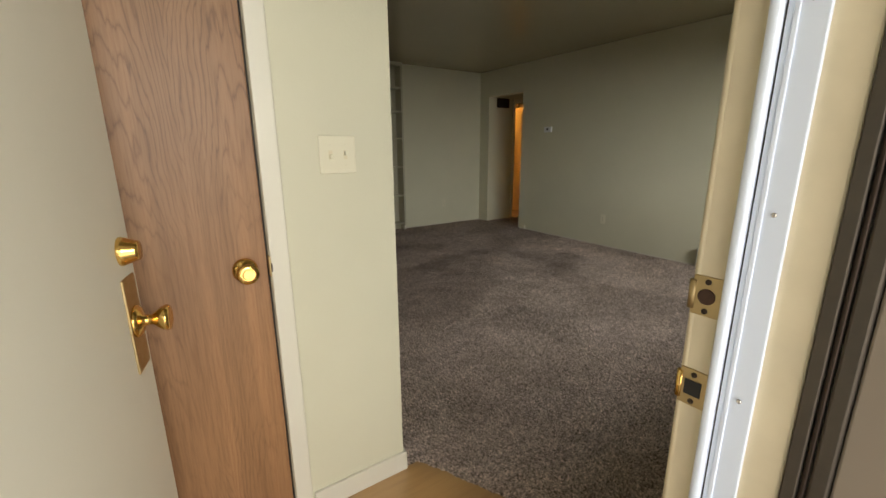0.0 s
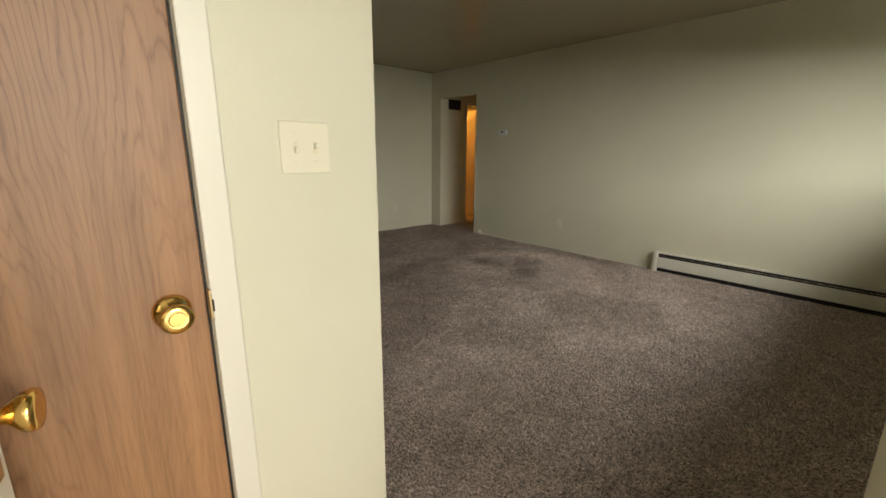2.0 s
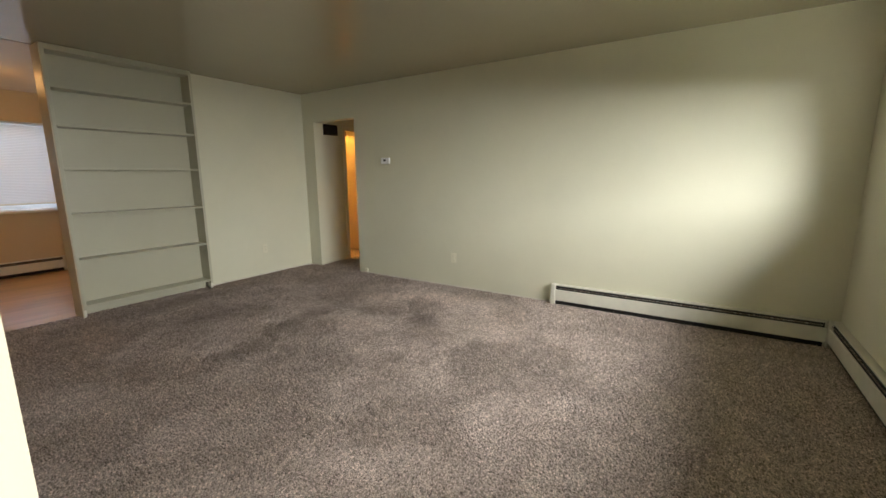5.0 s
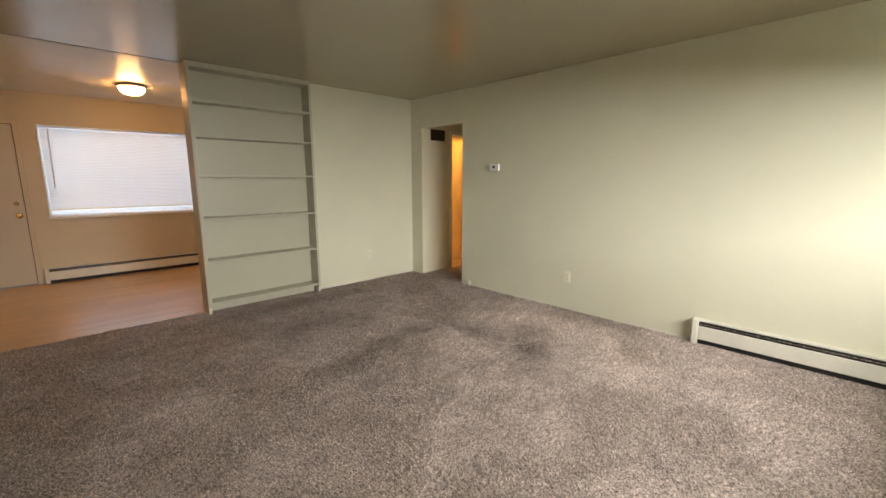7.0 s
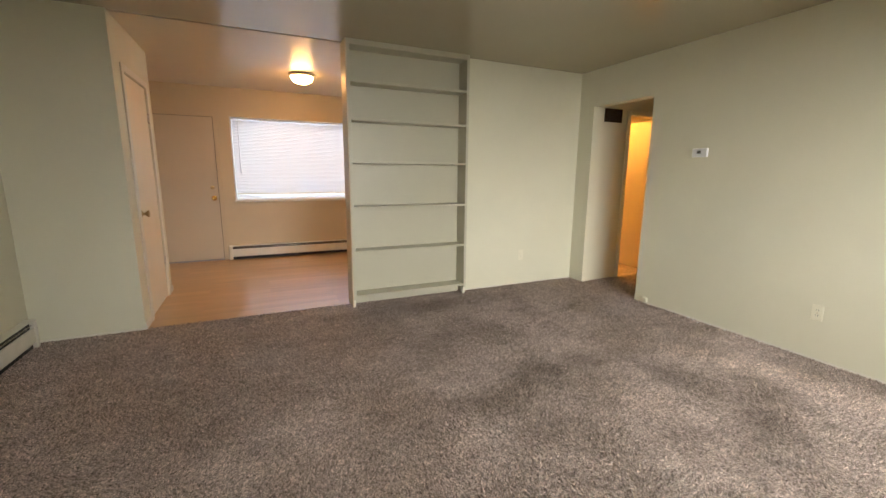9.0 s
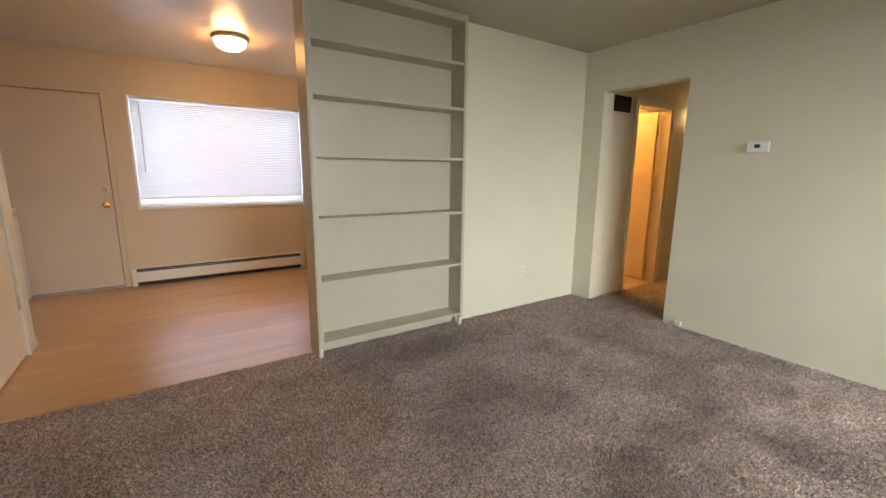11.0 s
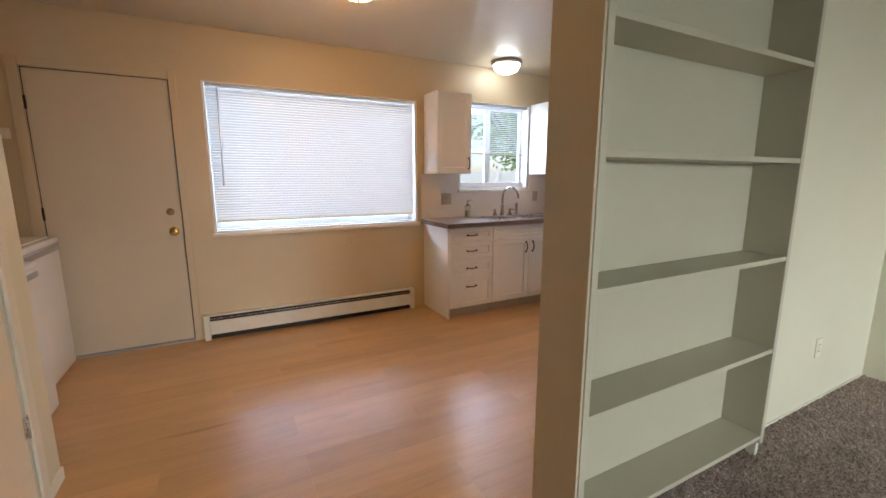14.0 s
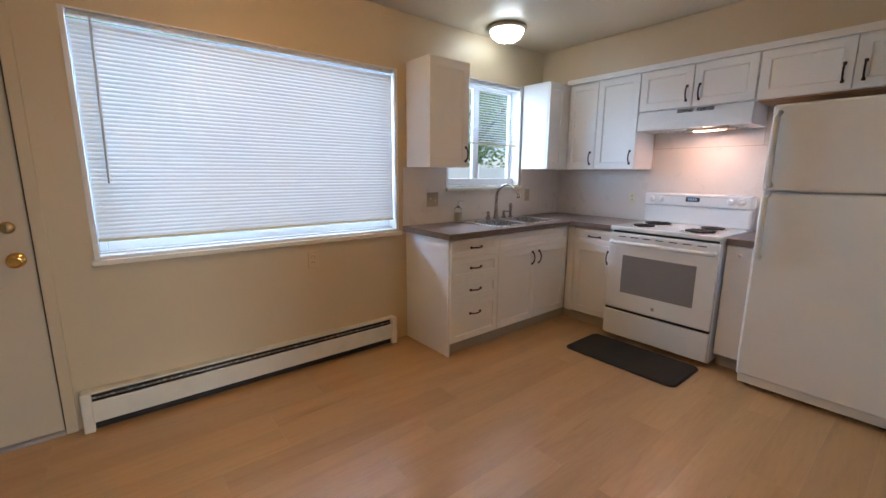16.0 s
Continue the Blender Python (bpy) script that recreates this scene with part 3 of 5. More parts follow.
def pull(parent, x, y, z, face, upright, length=0.10):
    """An arched dark pull on a front that faces south or west."""
    pts = []
    for k in range(13):
        a = k / 12
        s = (a - 0.5) * length
        out = 0.004 + 0.024 * math.sin(math.pi * min(1, max(0, a))) ** 0.6
        u, zz = (0, s) if upright else (s, 0)
        pts.append((x + u, y - out, z + zz) if face == "S" else (x - out, y + u, z + zz))
    bm = bm_tube(pts, 0.0052, 8)
    for s in (-0.5, 0.5):
        u, zz = (0, s * length) if upright else (s * length, 0)
        c = (x + u, y - 0.003, z + zz) if face == "S" else (x - 0.003, y + u, z + zz)
        r = 0.009
        bm_box(c[0] - r if face == "S" else c[0] - 0.006, c[0] + r if face == "S" else c[0] + 0.003, c[1] - 0.006 if face == "S" else c[1] - r, c[1] + 0.003 if face == "S" else c[1] + r, c[2] - r, c[2] + r, 0.003, bm)
    return part("handle", bm, BRONZE, parent, "dark bronze arched pull")


def shaker(parent, name, u0, u1, z0, z1, plane, face, rail=0.055, thick=0.019):
    """A cabinet front with a raised frame round a sunk panel. plane: where its back lies."""
    rail = min(rail, 0.30 * (z1 - z0))
    bm = bmesh.new()
    e = 0.0016

    def ring(k, out):
        corners = ((u0 + k, z0 + k), (u1 - k, z0 + k), (u1 - k, z1 - k), (u0 + k, z1 - k))
        return [bm.verts.new((u, plane - out, z) if face == "S" else (plane - out, u, z)) for u, z in corners]

    rings = [ring(0, 0), ring(0, thick - e), ring(e, thick), ring(rail - e, thick), ring(rail, thick - e), ring(rail + 0.004, thick - 0.0085)]
    for lo, hi in zip(rings, rings[1:]):
        for k in range(4):
            bm.faces.new((lo[k], lo[(k + 1) % 4], hi[(k + 1) % 4], hi[k]))
    bm.faces.new(rings[-1])
    bm.faces.new(list(reversed(rings[0])))
    return part(name, bm, WHITE, parent)


def wall_plate(name, at, face, label, category, w=0.070, h=0.115, kind="outlet", mat=IVORY, group=""):
    """A wall plate: face tells which way it looks (-x, -y)."""
    e = thing(name, at, label, category, group)
    x, y, z = at

    def put(u0, u1, d0, d1, z0, z1, bv):
        if face == "-y":
            return bm_box(x + u0, x + u1, y - d1, y - d0, z + z0, z + z1, bv)
        return bm_box(x - d1, x - d0, y + u0, y + u1, z + z0, z + z1, bv)

    part("plate", put(-w / 2, w / 2, 0, 0.006, -h / 2, h / 2, 0.003), mat, e)
    if kind == "outlet":
        for s in (-1, 1):
            sock = part("socket", put(-0.017, 0.017, 0.004, 0.008, s * 0.0195 - 0.014, s * 0.0195 + 0.014, 0.004), mat, e)
            for u in (-0.007, 0.007):
                part("slot", put(u - 0.0012, u + 0.0012, 0.0075, 0.0085, s * 0.0195 - 0.004, s * 0.0195 + 0.006, 0), BLACK, sock)
        part("screw", put(-0.003, 0.003, 0.005, 0.0075, -0.003, 0.003, 0.001), OLDBRASS, e)
    elif kind == "switch2":
        for u in (-0.023, 0.023):
            part("slot", put(u - 0.006, u + 0.006, 0.005, 0.0066, -0.013, 0.013, 0), ALMOND, e)
            part("toggle", put(u - 0.0045, u + 0.0045, 0.006, 0.017, -0.002 if u > 0 else -0.011, 0.011 if u > 0 else 0.002, 0.002), mat, e)
        for u in (-0.023, 0.023):
            for s in (-1, 1):
                part("screw", put(u - 0.0025, u + 0.0025, 0.005, 0.0072, s * 0.030 - 0.0025, s * 0.030 + 0.0025, 0.001), mat, e)
    else:
        part("cover", put(-w * 0.3, w * 0.3, 0.005, 0.010, -h * 0.35, h * 0.35, 0.003), mat, e)
    return e


def heater(name, length, m, label, caps=(True, True)):
    """A baseboard heater along its own x, its back at y = 0, standing out to +y."""
    e = thing(name, (0, 0, 0), label, "baseboard heater", "baseboard heaters")
    part("back_plate", bm_box(0, length, 0.001, 0.010, 0.02, 0.205, 0.002), HEATER, e)
    part("top_hood", bm_box(0.005, length - 0.005, 0.0, 0.052, 0.193, 0.206, 0.004), HEATER, e)
    part("front_cover", bm_box(0.005, length - 0.005, 0.058, 0.070, 0.046, 0.160, 0.005), HEATER, e)
    part("damper", bm_box(0.03, length - 0.03, 0.050, 0.058, 0.171, 0.179, 0.002), STEEL, e, "grey metal damper strip")
    # Black sheet stands in for the shade behind and under the cover.
    part("slot_shadow", bm_box(0.02, length - 0.02, 0.012, 0.047, 0.004, 0.191, 0.0), BLACK, e, "black filler for the shade inside and under the cover")
    for k, a in enumerate((0.0, length - 0.045)):
        if caps[k]:
            part("end_cap", bm_box(a, a + 0.045, 0.0, 0.075, 0.0, 0.210, 0.006), HEATER, e)
    e.matrix_basis = m
    return e


# ---- entry ----
door = tagged(thing("door_1", (0.215, 0.405, 0.0), "open front door painted cream with brass locks", "front door"), kind="structure")
x0, y0 = 0.215, 0.405
part("leaf", bm_box(x0, x0 + 0.865, y0 - 0.022, y0 + 0.022, 0.012, 2.03, 0.003), TRIM, door)
# closed it spans along x; its outer face looks to -y
part("latch_plate", bm_box(x0 + 0.770, x0 + 0.845, y0 - 0.026, y0 - 0.020, 0.775, 0.985, 0.004), OLDBRASS, door, "square tarnished brass guard plate")
knob = brass_knob(door, "knob", (x0 + 0.805, y0 - 0.026, 0.885), "-y", BRASS, 0.035, 0.064, "polished brass knob")
part("deadbolt", bm_turned([(0.030, 0.0), (0.031, -0.004), (0.026, -0.016), (0.021, -0.030), (0.020, -0.034), (0.006, -0.034)], 28, None, (x0 + 0.805, y0 - 0.021, 1.040), "y"), BRASS, door, "polished brass deadbolt cylinder")
part("edge_plate", bm_box(x0 + 0.864, x0 + 0.8675, y0 - 0.012, y0 + 0.012, 0.86, 0.91, 0.001), BRASS, door)
for z in (0.25, 1.02, 1.80):
    part("hinge", bm_turned([(0.007, z - 0.045), (0.007, z + 0.045)], 10, None, (x0 - 0.006, y0 + 0.026, 0)), OLDBRASS, door)
door.matrix_basis = pose(0.215, 0.405, 0.0, 0, 0, 77.8)

frame1 = tagged(thing("door_frame_1", (0.66, 0.34, 0.0), "cream painted front door frame with white weatherstrip", "door frame"), kind="structure")
jamb = part("jamb", boxes((1.125, 1.175, 0.262, 0.402, 0.0, 2.08), bevel=0.004), CREAM, frame1, "cream jamb with chipped paint on its edge")
part("jamb", boxes((0.155, 0.205, 0.262, 0.402, 0.0, 2.08), bevel=0.004), CREAM, frame1)
part("head", boxes((0.205, 1.125, 0.262, 0.402, 2.045, 2.08), bevel=0.004), CREAM, frame1)
part("bead", bm_tube([(1.131, 0.400, 0.0), (1.131, 0.400, 2.05)], 0.007, 10), CREAM, frame1)
strip = part("weatherstrip", boxes((1.1185, 1.1262, 0.306, 0.3460, 0.02, 2.045), bevel=0.0012), STRIP, frame1, "white vinyl weatherstrip flange")
part("bulb", bm_box(1.1085, 1.1262, 0.3478, 0.3625, 0.02, 2.045, 0.0065, None, 5), STRIP, strip, "rounded white weatherstrip bulb")
part("ridge", boxes((1.1160, 1.1190, 0.333, 0.339, 0.02, 2.045), bevel=0.0014), STRIP, strip)
part("gasket_line", boxes((1.1186, 1.1205, 0.3458, 0.3470, 0.02, 2.045)), BLACK, frame1)
for z in (0.35, 0.70, 0.90, 1.16, 1.40, 1.80):
    part("screw", bm_turned([(0.0032, 0.0), (0.0032, -0.0015), (0.0015, -0.0024)], 10, None, (1.1176, 0.322, z), "x"), CHROME, frame1)
for name, z, mat in (("deadbolt_strike", 1.033, OLDBRASS), ("latch_strike", 0.886, BRASS)):
    plate = part(name, boxes((1.1225, 1.126, 0.362, 0.404, z - 0.030, z + 0.030), bevel=0.0015), OLDBRASS, frame1, "worn brass strike plate")
    if mat is OLDBRASS:
        part("bolt_hole", bm_turned([(0.0118, 0.0), (0.0118, -0.0012), (0.0095, -0.0016)], 20, None, (1.1223, 0.384, z), "x"), RUST, plate, "rusty round bolt hole")
    else:
        part("bolt_hole", boxes((1.1211, 1.1224, 0.372, 0.396, z - 0.0125, z + 0.0125), bevel=0.0005), BLACK, plate, "square black latch hole")
    part("lip", bm_tube([(1.125, 0.404, z - 0.022), (1.125, 0.404, z + 0.022)], 0.0055, 8), mat, plate)
    for s in (-1, 1):
        part("screw", bm_turned([(0.0042, 0.0), (0.0042, -0.0012), (0.002, -0.002)], 10, None, (1.1224, 0.384, z + s * 0.022), "x"), BRONZE, plate)
part("threshold", boxes((0.205, 1.125, 0.25, 0.43, 0.0, 0.018), bevel=0.006), ALU, frame1, "worn aluminium threshold")

storm = thing("storm_door", (1.15, 0.25, 0.0), "bronze aluminium storm door frame with a tan panel", "storm door")
part("mounting_rail", boxes((1.120, 1.150, 0.246, 0.2615, 0.02, 2.08), bevel=0.002), ALU, storm, "dark bronze aluminium rail")
part("channel", boxes((1.123, 1.150, 0.2385, 0.2445, 0.02, 2.08), bevel=0.002), BRONZE, storm)
part("stile", boxes((1.124, 1.152, 0.218, 0.237, 0.03, 2.07), bevel=0.003), ALU, storm)
part("panel", boxes((1.130, 1.150, -0.62, 0.217, 0.03, 2.07), bevel=0.003), TANPANEL, storm, "tan painted panel")
for z in (0.35, 0.75, 1.235, 1.7):
    part("screw", bm_turned([(0.005, 0.0), (0.005, -0.002), (0.002, -0.0035)], 10, None, (1.124, 0.228, z), "x"), CHROME, storm)

closet = tagged(thing("door_2", (0.316, 1.37, 0.0), "closed oak veneer closet door with a brass knob", "closet door"), kind="structure")
part("leaf", bm_box(-0.066, 0.717, 1.374, 1.410, 0.012, 2.035, 0.003), OAK, closet)
brass_knob(closet, "knob", (0.657, 1.374, 0.911), "-y", BRASS, 0.034, 0.060, "polished brass knob")
part("gap", boxes((0.7175, 0.7215, 1.378, 1.40, 0.0, 2.04)), BLACK, closet)
part("casing", boxes((0.7225, 0.776, 1.352, 1.369, 0.006, 2.10), bevel=0.004), TRIM, closet)
part("casing", boxes((-0.0690, 0.7220, 1.352, 1.369, 2.046, 2.10), bevel=0.004), TRIM, closet)
st = part("strike_plate", boxes((0.7185, 0.7235, 1.350, 1.372, 0.885, 0.945), bevel=0.001), OLDBRASS, closet, "dark worn strike plate")
part("wood_chip", boxes((0.7225, 0.7265, 1.3500, 1.3525, 0.90, 0.925)), BRONZE, st)
wall_plate("light_switch", (0.948, 1.37, 1.225), "-y", "ivory double light switch plate on the closet wall", "light switch", 0.114, 0.112, "switch2", IVORY)

# ---- living room ----
case = thing("bookcase", (2.93, 5.78, 0.0), "empty cream painted built-in bookcase with six shelves", "bookcase")
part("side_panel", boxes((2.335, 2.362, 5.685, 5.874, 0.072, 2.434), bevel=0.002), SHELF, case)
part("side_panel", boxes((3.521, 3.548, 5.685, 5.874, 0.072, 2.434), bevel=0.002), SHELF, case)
# Tan here carries the warm kitchen light that falls on this side.
part("end_face", boxes((2.325, 2.335, 5.69, 5.898, 0.0, 2.434), bevel=0.002), KITCHEN_WALL, case, "outer side facing the kitchen, its warm lamplight put into a tan colour")
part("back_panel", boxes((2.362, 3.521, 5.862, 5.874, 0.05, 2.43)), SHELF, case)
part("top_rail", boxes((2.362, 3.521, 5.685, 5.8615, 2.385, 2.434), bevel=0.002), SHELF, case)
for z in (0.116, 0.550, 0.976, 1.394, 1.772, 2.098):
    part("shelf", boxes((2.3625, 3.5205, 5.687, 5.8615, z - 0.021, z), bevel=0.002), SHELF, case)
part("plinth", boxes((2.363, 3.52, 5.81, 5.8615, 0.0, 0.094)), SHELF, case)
for x in (2.333, 3.525):
    part("foot", boxes((x, x + 0.024, 5.700, 5.740, 0.0, 0.073), bevel=0.004), TRIM, case)

heater("baseboard_heater", 2.10, pose(EAST, -0.005, 0.0, 0, 0, 90), "long cream metal baseboard heater along the wall", (False, True))
heater("baseboard_heater", 3.35, pose(EAST - 0.0, SOUTH, 0.0, 0, 0, 0) @ pose(-3.37, 0, 0), "cream metal baseboard heater under the front window", (True, True))
heater("baseboard_heater", 3.30, pose(WEST, 5.73, 0.0, 0, 0, -90), "cream metal baseboard heater beside the closet corner", (True, True))

wall_plate("wall_outlet", (EAST, 3.285, 0.345), "-x", "ivory wall outlet above the carpet", "wall outlet", group="living room outlets")
wall_plate("wall_outlet", (4.330, SHELF_Y, 0.350), "-y", "ivory wall outlet beside the bookcase", "wall outlet", group="living room outlets")
th = thing("thermostat", (EAST, 4.272, 1.483), "small white rectangular thermostat with a dark display", "thermostat")
part("body", boxes((EAST - 0.026, EAST, 4.205, 4.339, 1.447, 1.522), bevel=0.006), VINYL, th)
part("display", boxes((EAST - 0.0275, EAST - 0.025, 4.258, 4.292, 1.477, 1.502), bevel=0.0008), BLACK, th, "small dark display")
jack = thing("phone_jack", (EAST, 4.665, 0.0), "small cream phone jack box low on the wall", "phone jack")
part("box", boxes((EAST - 0.030, EAST - 0.0062, 4.635, 4.690, 0.018, 0.066), bevel=0.005), IVORY, jack)
part("cover", boxes((EAST - 0.033, EAST - 0.029, 4.640, 4.685, 0.023, 0.061), bevel=0.0015), IVORY, jack)

lint_spots = ((3.71, 4.536, 0.4), (4.26, 3.792, 1.2), (3.58, 4.604, 2.0), (4.98, 3.95, 0.1), (4.05, 4.25, 2.6))
for x, y, turn in lint_spots:
    pts = [(x + 0.009 * math.cos(turn + 2.2 * k) * k / 5, y + 0.009 * math.sin(turn + 1.7 * k) * k / 5, 0.004 + 0.002 * (k % 2)) for k in range(7)]
    solo("carpet_lint", bm_tube(pts, 0.003, 6), BARK, "small dark scrap of lint on the carpet", "lint", (x, y, 0.0), "scraps on the carpet")

crumb_rng = random.Random(4)
for k in range(9):
    x, y, size = EAST - crumb_rng.uniform(0.02, 0.07), 3.62 + 0.07 * k + crumb_rng.uniform(-0.03, 0.03), crumb_rng.uniform(0.004, 0.010)
    bm = bmesh.new()
    bmesh.ops.create_icosphere(bm, subdivisions=1, radius=size)
    for v in bm.verts:
        v.co = Vector((x + v.co.x * crumb_rng.uniform(0.7, 1.2), y + v.co.y * crumb_rng.uniform(0.9, 1.8), 0.010 + v.co.z * 0.6))
    solo("plaster_crumb", bm, VINYL, "small white plaster crumb on the carpet's edge", "plaster crumb", (x, y, 0.005), "plaster crumbs along the wall")

# ---- hall ----
vent = thing("wall_vent", (5.41, 5.60, 1.97), "dark rusty louvred vent high on the hall wall", "vent")
part("backing", boxes((5.285, 5.535, 5.594, 5.5995, 1.900, 2.035)), BLACK, vent)
part("frame", boxes((5.275, 5.545, 5.584, 5.5935, 2.023, 2.043), (5.275, 5.545, 5.584, 5.5935, 1.892, 1.912), (5.275, 5.297, 5.584, 5.5935, 1.912, 2.023), (5.523, 5.545, 5.584, 5.5935, 1.912, 2.023), bevel=0.002), BRONZE, vent)
for k in range(8):
    part("slat", boxes((5.297, 5.523, 5.585, 5.592, 1.916 + 0.0135 * k, 1.922 + 0.0135 * k)), BRONZE, vent)
bath = tagged(thing("door_3", (6.04, 5.65, 0.0), "cream painted bathroom door standing ajar in its frame", "bathroom door"), kind="structure")
part("casing", boxes((5.645, 5.70, 5.586, 5.599, 0.0, 2.045), bevel=0.004), TRIM, bath)
part("casing", boxes((6.38, 6.435, 5.586, 5.599, 0.0, 2.045), bevel=0.004), TRIM, bath)
part("casing", boxes((5.70, 6.38, 5.586, 5.599, 1.99, 2.045), bevel=0.004), TRIM, bath)
part("jamb", boxes((6.355, 6.379, 5.60, 5.72, 0.0, 1.989), bevel=0.003), TRIM, bath)
leaf = part("leaf", boxes((6.310, 6.345, 5.73, 6.38, 0.012, 1.98), bevel=0.003), DOORPAINT, bath)
brass_knob(bath, "knob", (6.310, 6.32, 0.95), "-x", BRASS)
for z in (0.25, 1.75):
    part("hinge", bm_turned([(0.006, z - 0.04), (0.006, z + 0.04)], 10, None, (6.348, 5.726, 0)), OLDBRASS, bath)
sc = thing("wall_sconce", (6.80, 5.60, 1.94), "lit frosted glass wall sconce in the hall", "wall lamp")
part("back_plate", boxes((6.755, 6.845, 5.585, 5.5995, 1.87, 1.99), bevel=0.004), BRASS, sc)
part("shade", bm_turned([(0.028, -0.080), (0.038, -0.06), (0.043, 0.0), (0.046, 0.055), (0.043, 0.068)], 24, None, (6.80, 5.515, 1.94)), SCONCE, sc, "glowing frosted glass shade")
part("arm", bm_tube([(6.80, 5.586, 1.90), (6.80, 5.55, 1.875), (6.80, 5.515, 1.862)], 0.008), BRASS, sc)
bl = thing("ceiling_lamp", (6.2, 6.5, TOP), "lit round bathroom ceiling lamp", "ceiling lamp")
part("glass", bm_turned([(0.04, -0.09), (0.10, -0.07), (0.13, -0.02), (0.13, 0.0)], 24, None, (5.95, 6.35, TOP)), BATHLAMP, bl)

# ---- between living room and kitchen: closet door ----
cd = tagged(thing("door_4", (0.64, 6.45, 0.0), "closed cream painted closet door with brass knob", "closet door"), kind="structure")
part("leaf", boxes((0.600, 0.636, 6.074, 6.826, 0.012, 2.056), bevel=0.003), DOORPAINT, cd)
part("gap", boxes((0.598, 0.630, 6.0705, 6.0735, 0.0, 2.060), (0.598, 0.630, 6.8265, 6.8295, 0.0, 2.060)), BLACK, cd)
part("casing", boxes((0.641, 0.654, 6.005, 6.0695, 0.0, 2.12), bevel=0.004), TRIM, cd)
part("casing", boxes((0.641, 0.654, 6.8305, 6.895, 0.0, 2.12), bevel=0.004), TRIM, cd)
part("casing", boxes((0.641, 0.654, 6.0700, 6.8300, 2.063, 2.12), bevel=0.004), TRIM, cd)
brass_knob(cd, "knob", (0.636, 6.125, 0.925), "+x", OLDBRASS, 0.033, 0.062, "tarnished brass knob")
for z in (0.38, 1.784):
    h = part("hinge", boxes((0.637, 0.642, 6.812, 6.846, z - 0.045, z + 0.045), bevel=0.001), CHROME, cd, "steel butt hinge")
    part("pin", bm_turned([(0.0055, z - 0.048), (0.0055, z + 0.048)], 10, None, (0.645, 6.829, 0)), CHROME, h)

# ---- kitchen back door ----
kd = tagged(thing("door_5", (0.66, NORTH, 0.0), "closed plain cream back door with brass knob and deadbolt", "back door"), kind="structure")
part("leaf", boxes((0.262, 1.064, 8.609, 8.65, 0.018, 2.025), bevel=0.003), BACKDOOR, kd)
part("gap", boxes((0.258, 0.2615, 8.612, 8.645, 0.0, 2.029), (1.0645, 1.069, 8.612, 8.645, 0.0, 2.029), (0.2615, 1.0645, 8.612, 8.645, 2.0255, 2.0295)), BLACK, kd)
part("threshold", boxes((0.258, 1.069, 8.585, 8.70, -0.012, 0.016), bevel=0.004), PLATE, kd, "grey metal threshold")
part("casing", boxes((0.195, 0.2565, 8.587, 8.599, 0.0, 2.09), bevel=0.003), KITCHEN_WALL, kd)
part("casing", boxes((1.0705, 1.118, 8.587, 8.599, 0.0, 2.09), bevel=0.003), KITCHEN_WALL, kd)
part("casing", boxes((0.257, 1.070, 8.587, 8.599, 2.0305, 2.09), bevel=0.003), KITCHEN_WALL, kd)
brass_knob(kd, "knob", (1.005, 8.609, 0.905), "-y", BRASS, 0.035, 0.062, "polished brass knob")
part("deadbolt", bm_turned([(0.027, 0.0), (0.027, -0.006), (0.020, -0.014), (0.008, -0.016)], 24, None, (0.994, 8.609, 1.056), "y"), OLDBRASS, kd)
part("thumb_turn", boxes((0.990, 0.998, 8.580, 8.596, 1.040, 1.072), bevel=0.002), OLDBRASS, kd)
for z in (0.27, 1.066, 1.805):
    part("hinge", boxes((0.254, 0.268, 8.597, 8.6085, z - 0.045, z + 0.045), bevel=0.003), BRONZE, kd, "dark hinge")
wall_plate("light_switch", (0.134, NORTH, 1.60), "-y", "small white switch plate beside the back door", "light switch", 0.070, 0.070, "cover", VINYL)

# ---- dining window ----
def window(name, x0, x1, z0, z1, label, mull):
    w = tagged(thing(name, ((x0 + x1) / 2, NORTH, z0), label, "window"), kind="structure")
    f = 0.022
    part("window_frame", boxes((x0, x0 + f, 8.597, 8.745, z0, z1), (x1 - f, x1, 8.597, 8.745, z0, z1), (x0 + f, x1 - f, 8.597, 8.745, z1 - 0.008, z1), (x0 + f, x1 - f, 8.597, 8.745, z0, z0 + f), bevel=0.002), VINYL, w, "white vinyl frame")
    part("window_sill", boxes((x0 - 0.012, x1 + 0.012, 8.570, 8.597, z0 - 0.022, z0 + 0.006), bevel=0.004), TRIM, w)
    s = 0.035
    low = s if mull else 0.058
    edges = [x0 + f] + [v for v in mull] + [x1 - f]
    for a, b in zip(edges, edges[1:]):
        sash = part("sash", boxes((a, a + s, 8.705, 8.738, z0 + f, z1 - f), (b - s, b, 8.705, 8.738, z0 + f, z1 - f), (a + s, b - s, 8.705, 8.738, z0 + f, z0 + f + low), (a + s, b - s, 8.705, 8.738, z1 - f - s, z1 - f), bevel=0.003), VINYL, w)
        pane = part("pane", boxes((a + s, b - s, 8.719, 8.724, z0 + f + low, z1 - f - s)), GLASS, sash)
        pane.visible_shadow = False
    part("bottom_track", boxes((x0 + f, x1 - f, 8.664, 8.703, z0 + f, z0 + f + (0.058 if mull else 0.010)), bevel=0.003), VINYL, w)
    return w


window("window_1", 1.275, 3.077, 0.865, 2.045, "wide white framed window behind a lowered blind", [])
window("window_2", 3.545, 4.457, 1.185, 2.090, "white framed sliding window above the kitchen sink", [3.97])


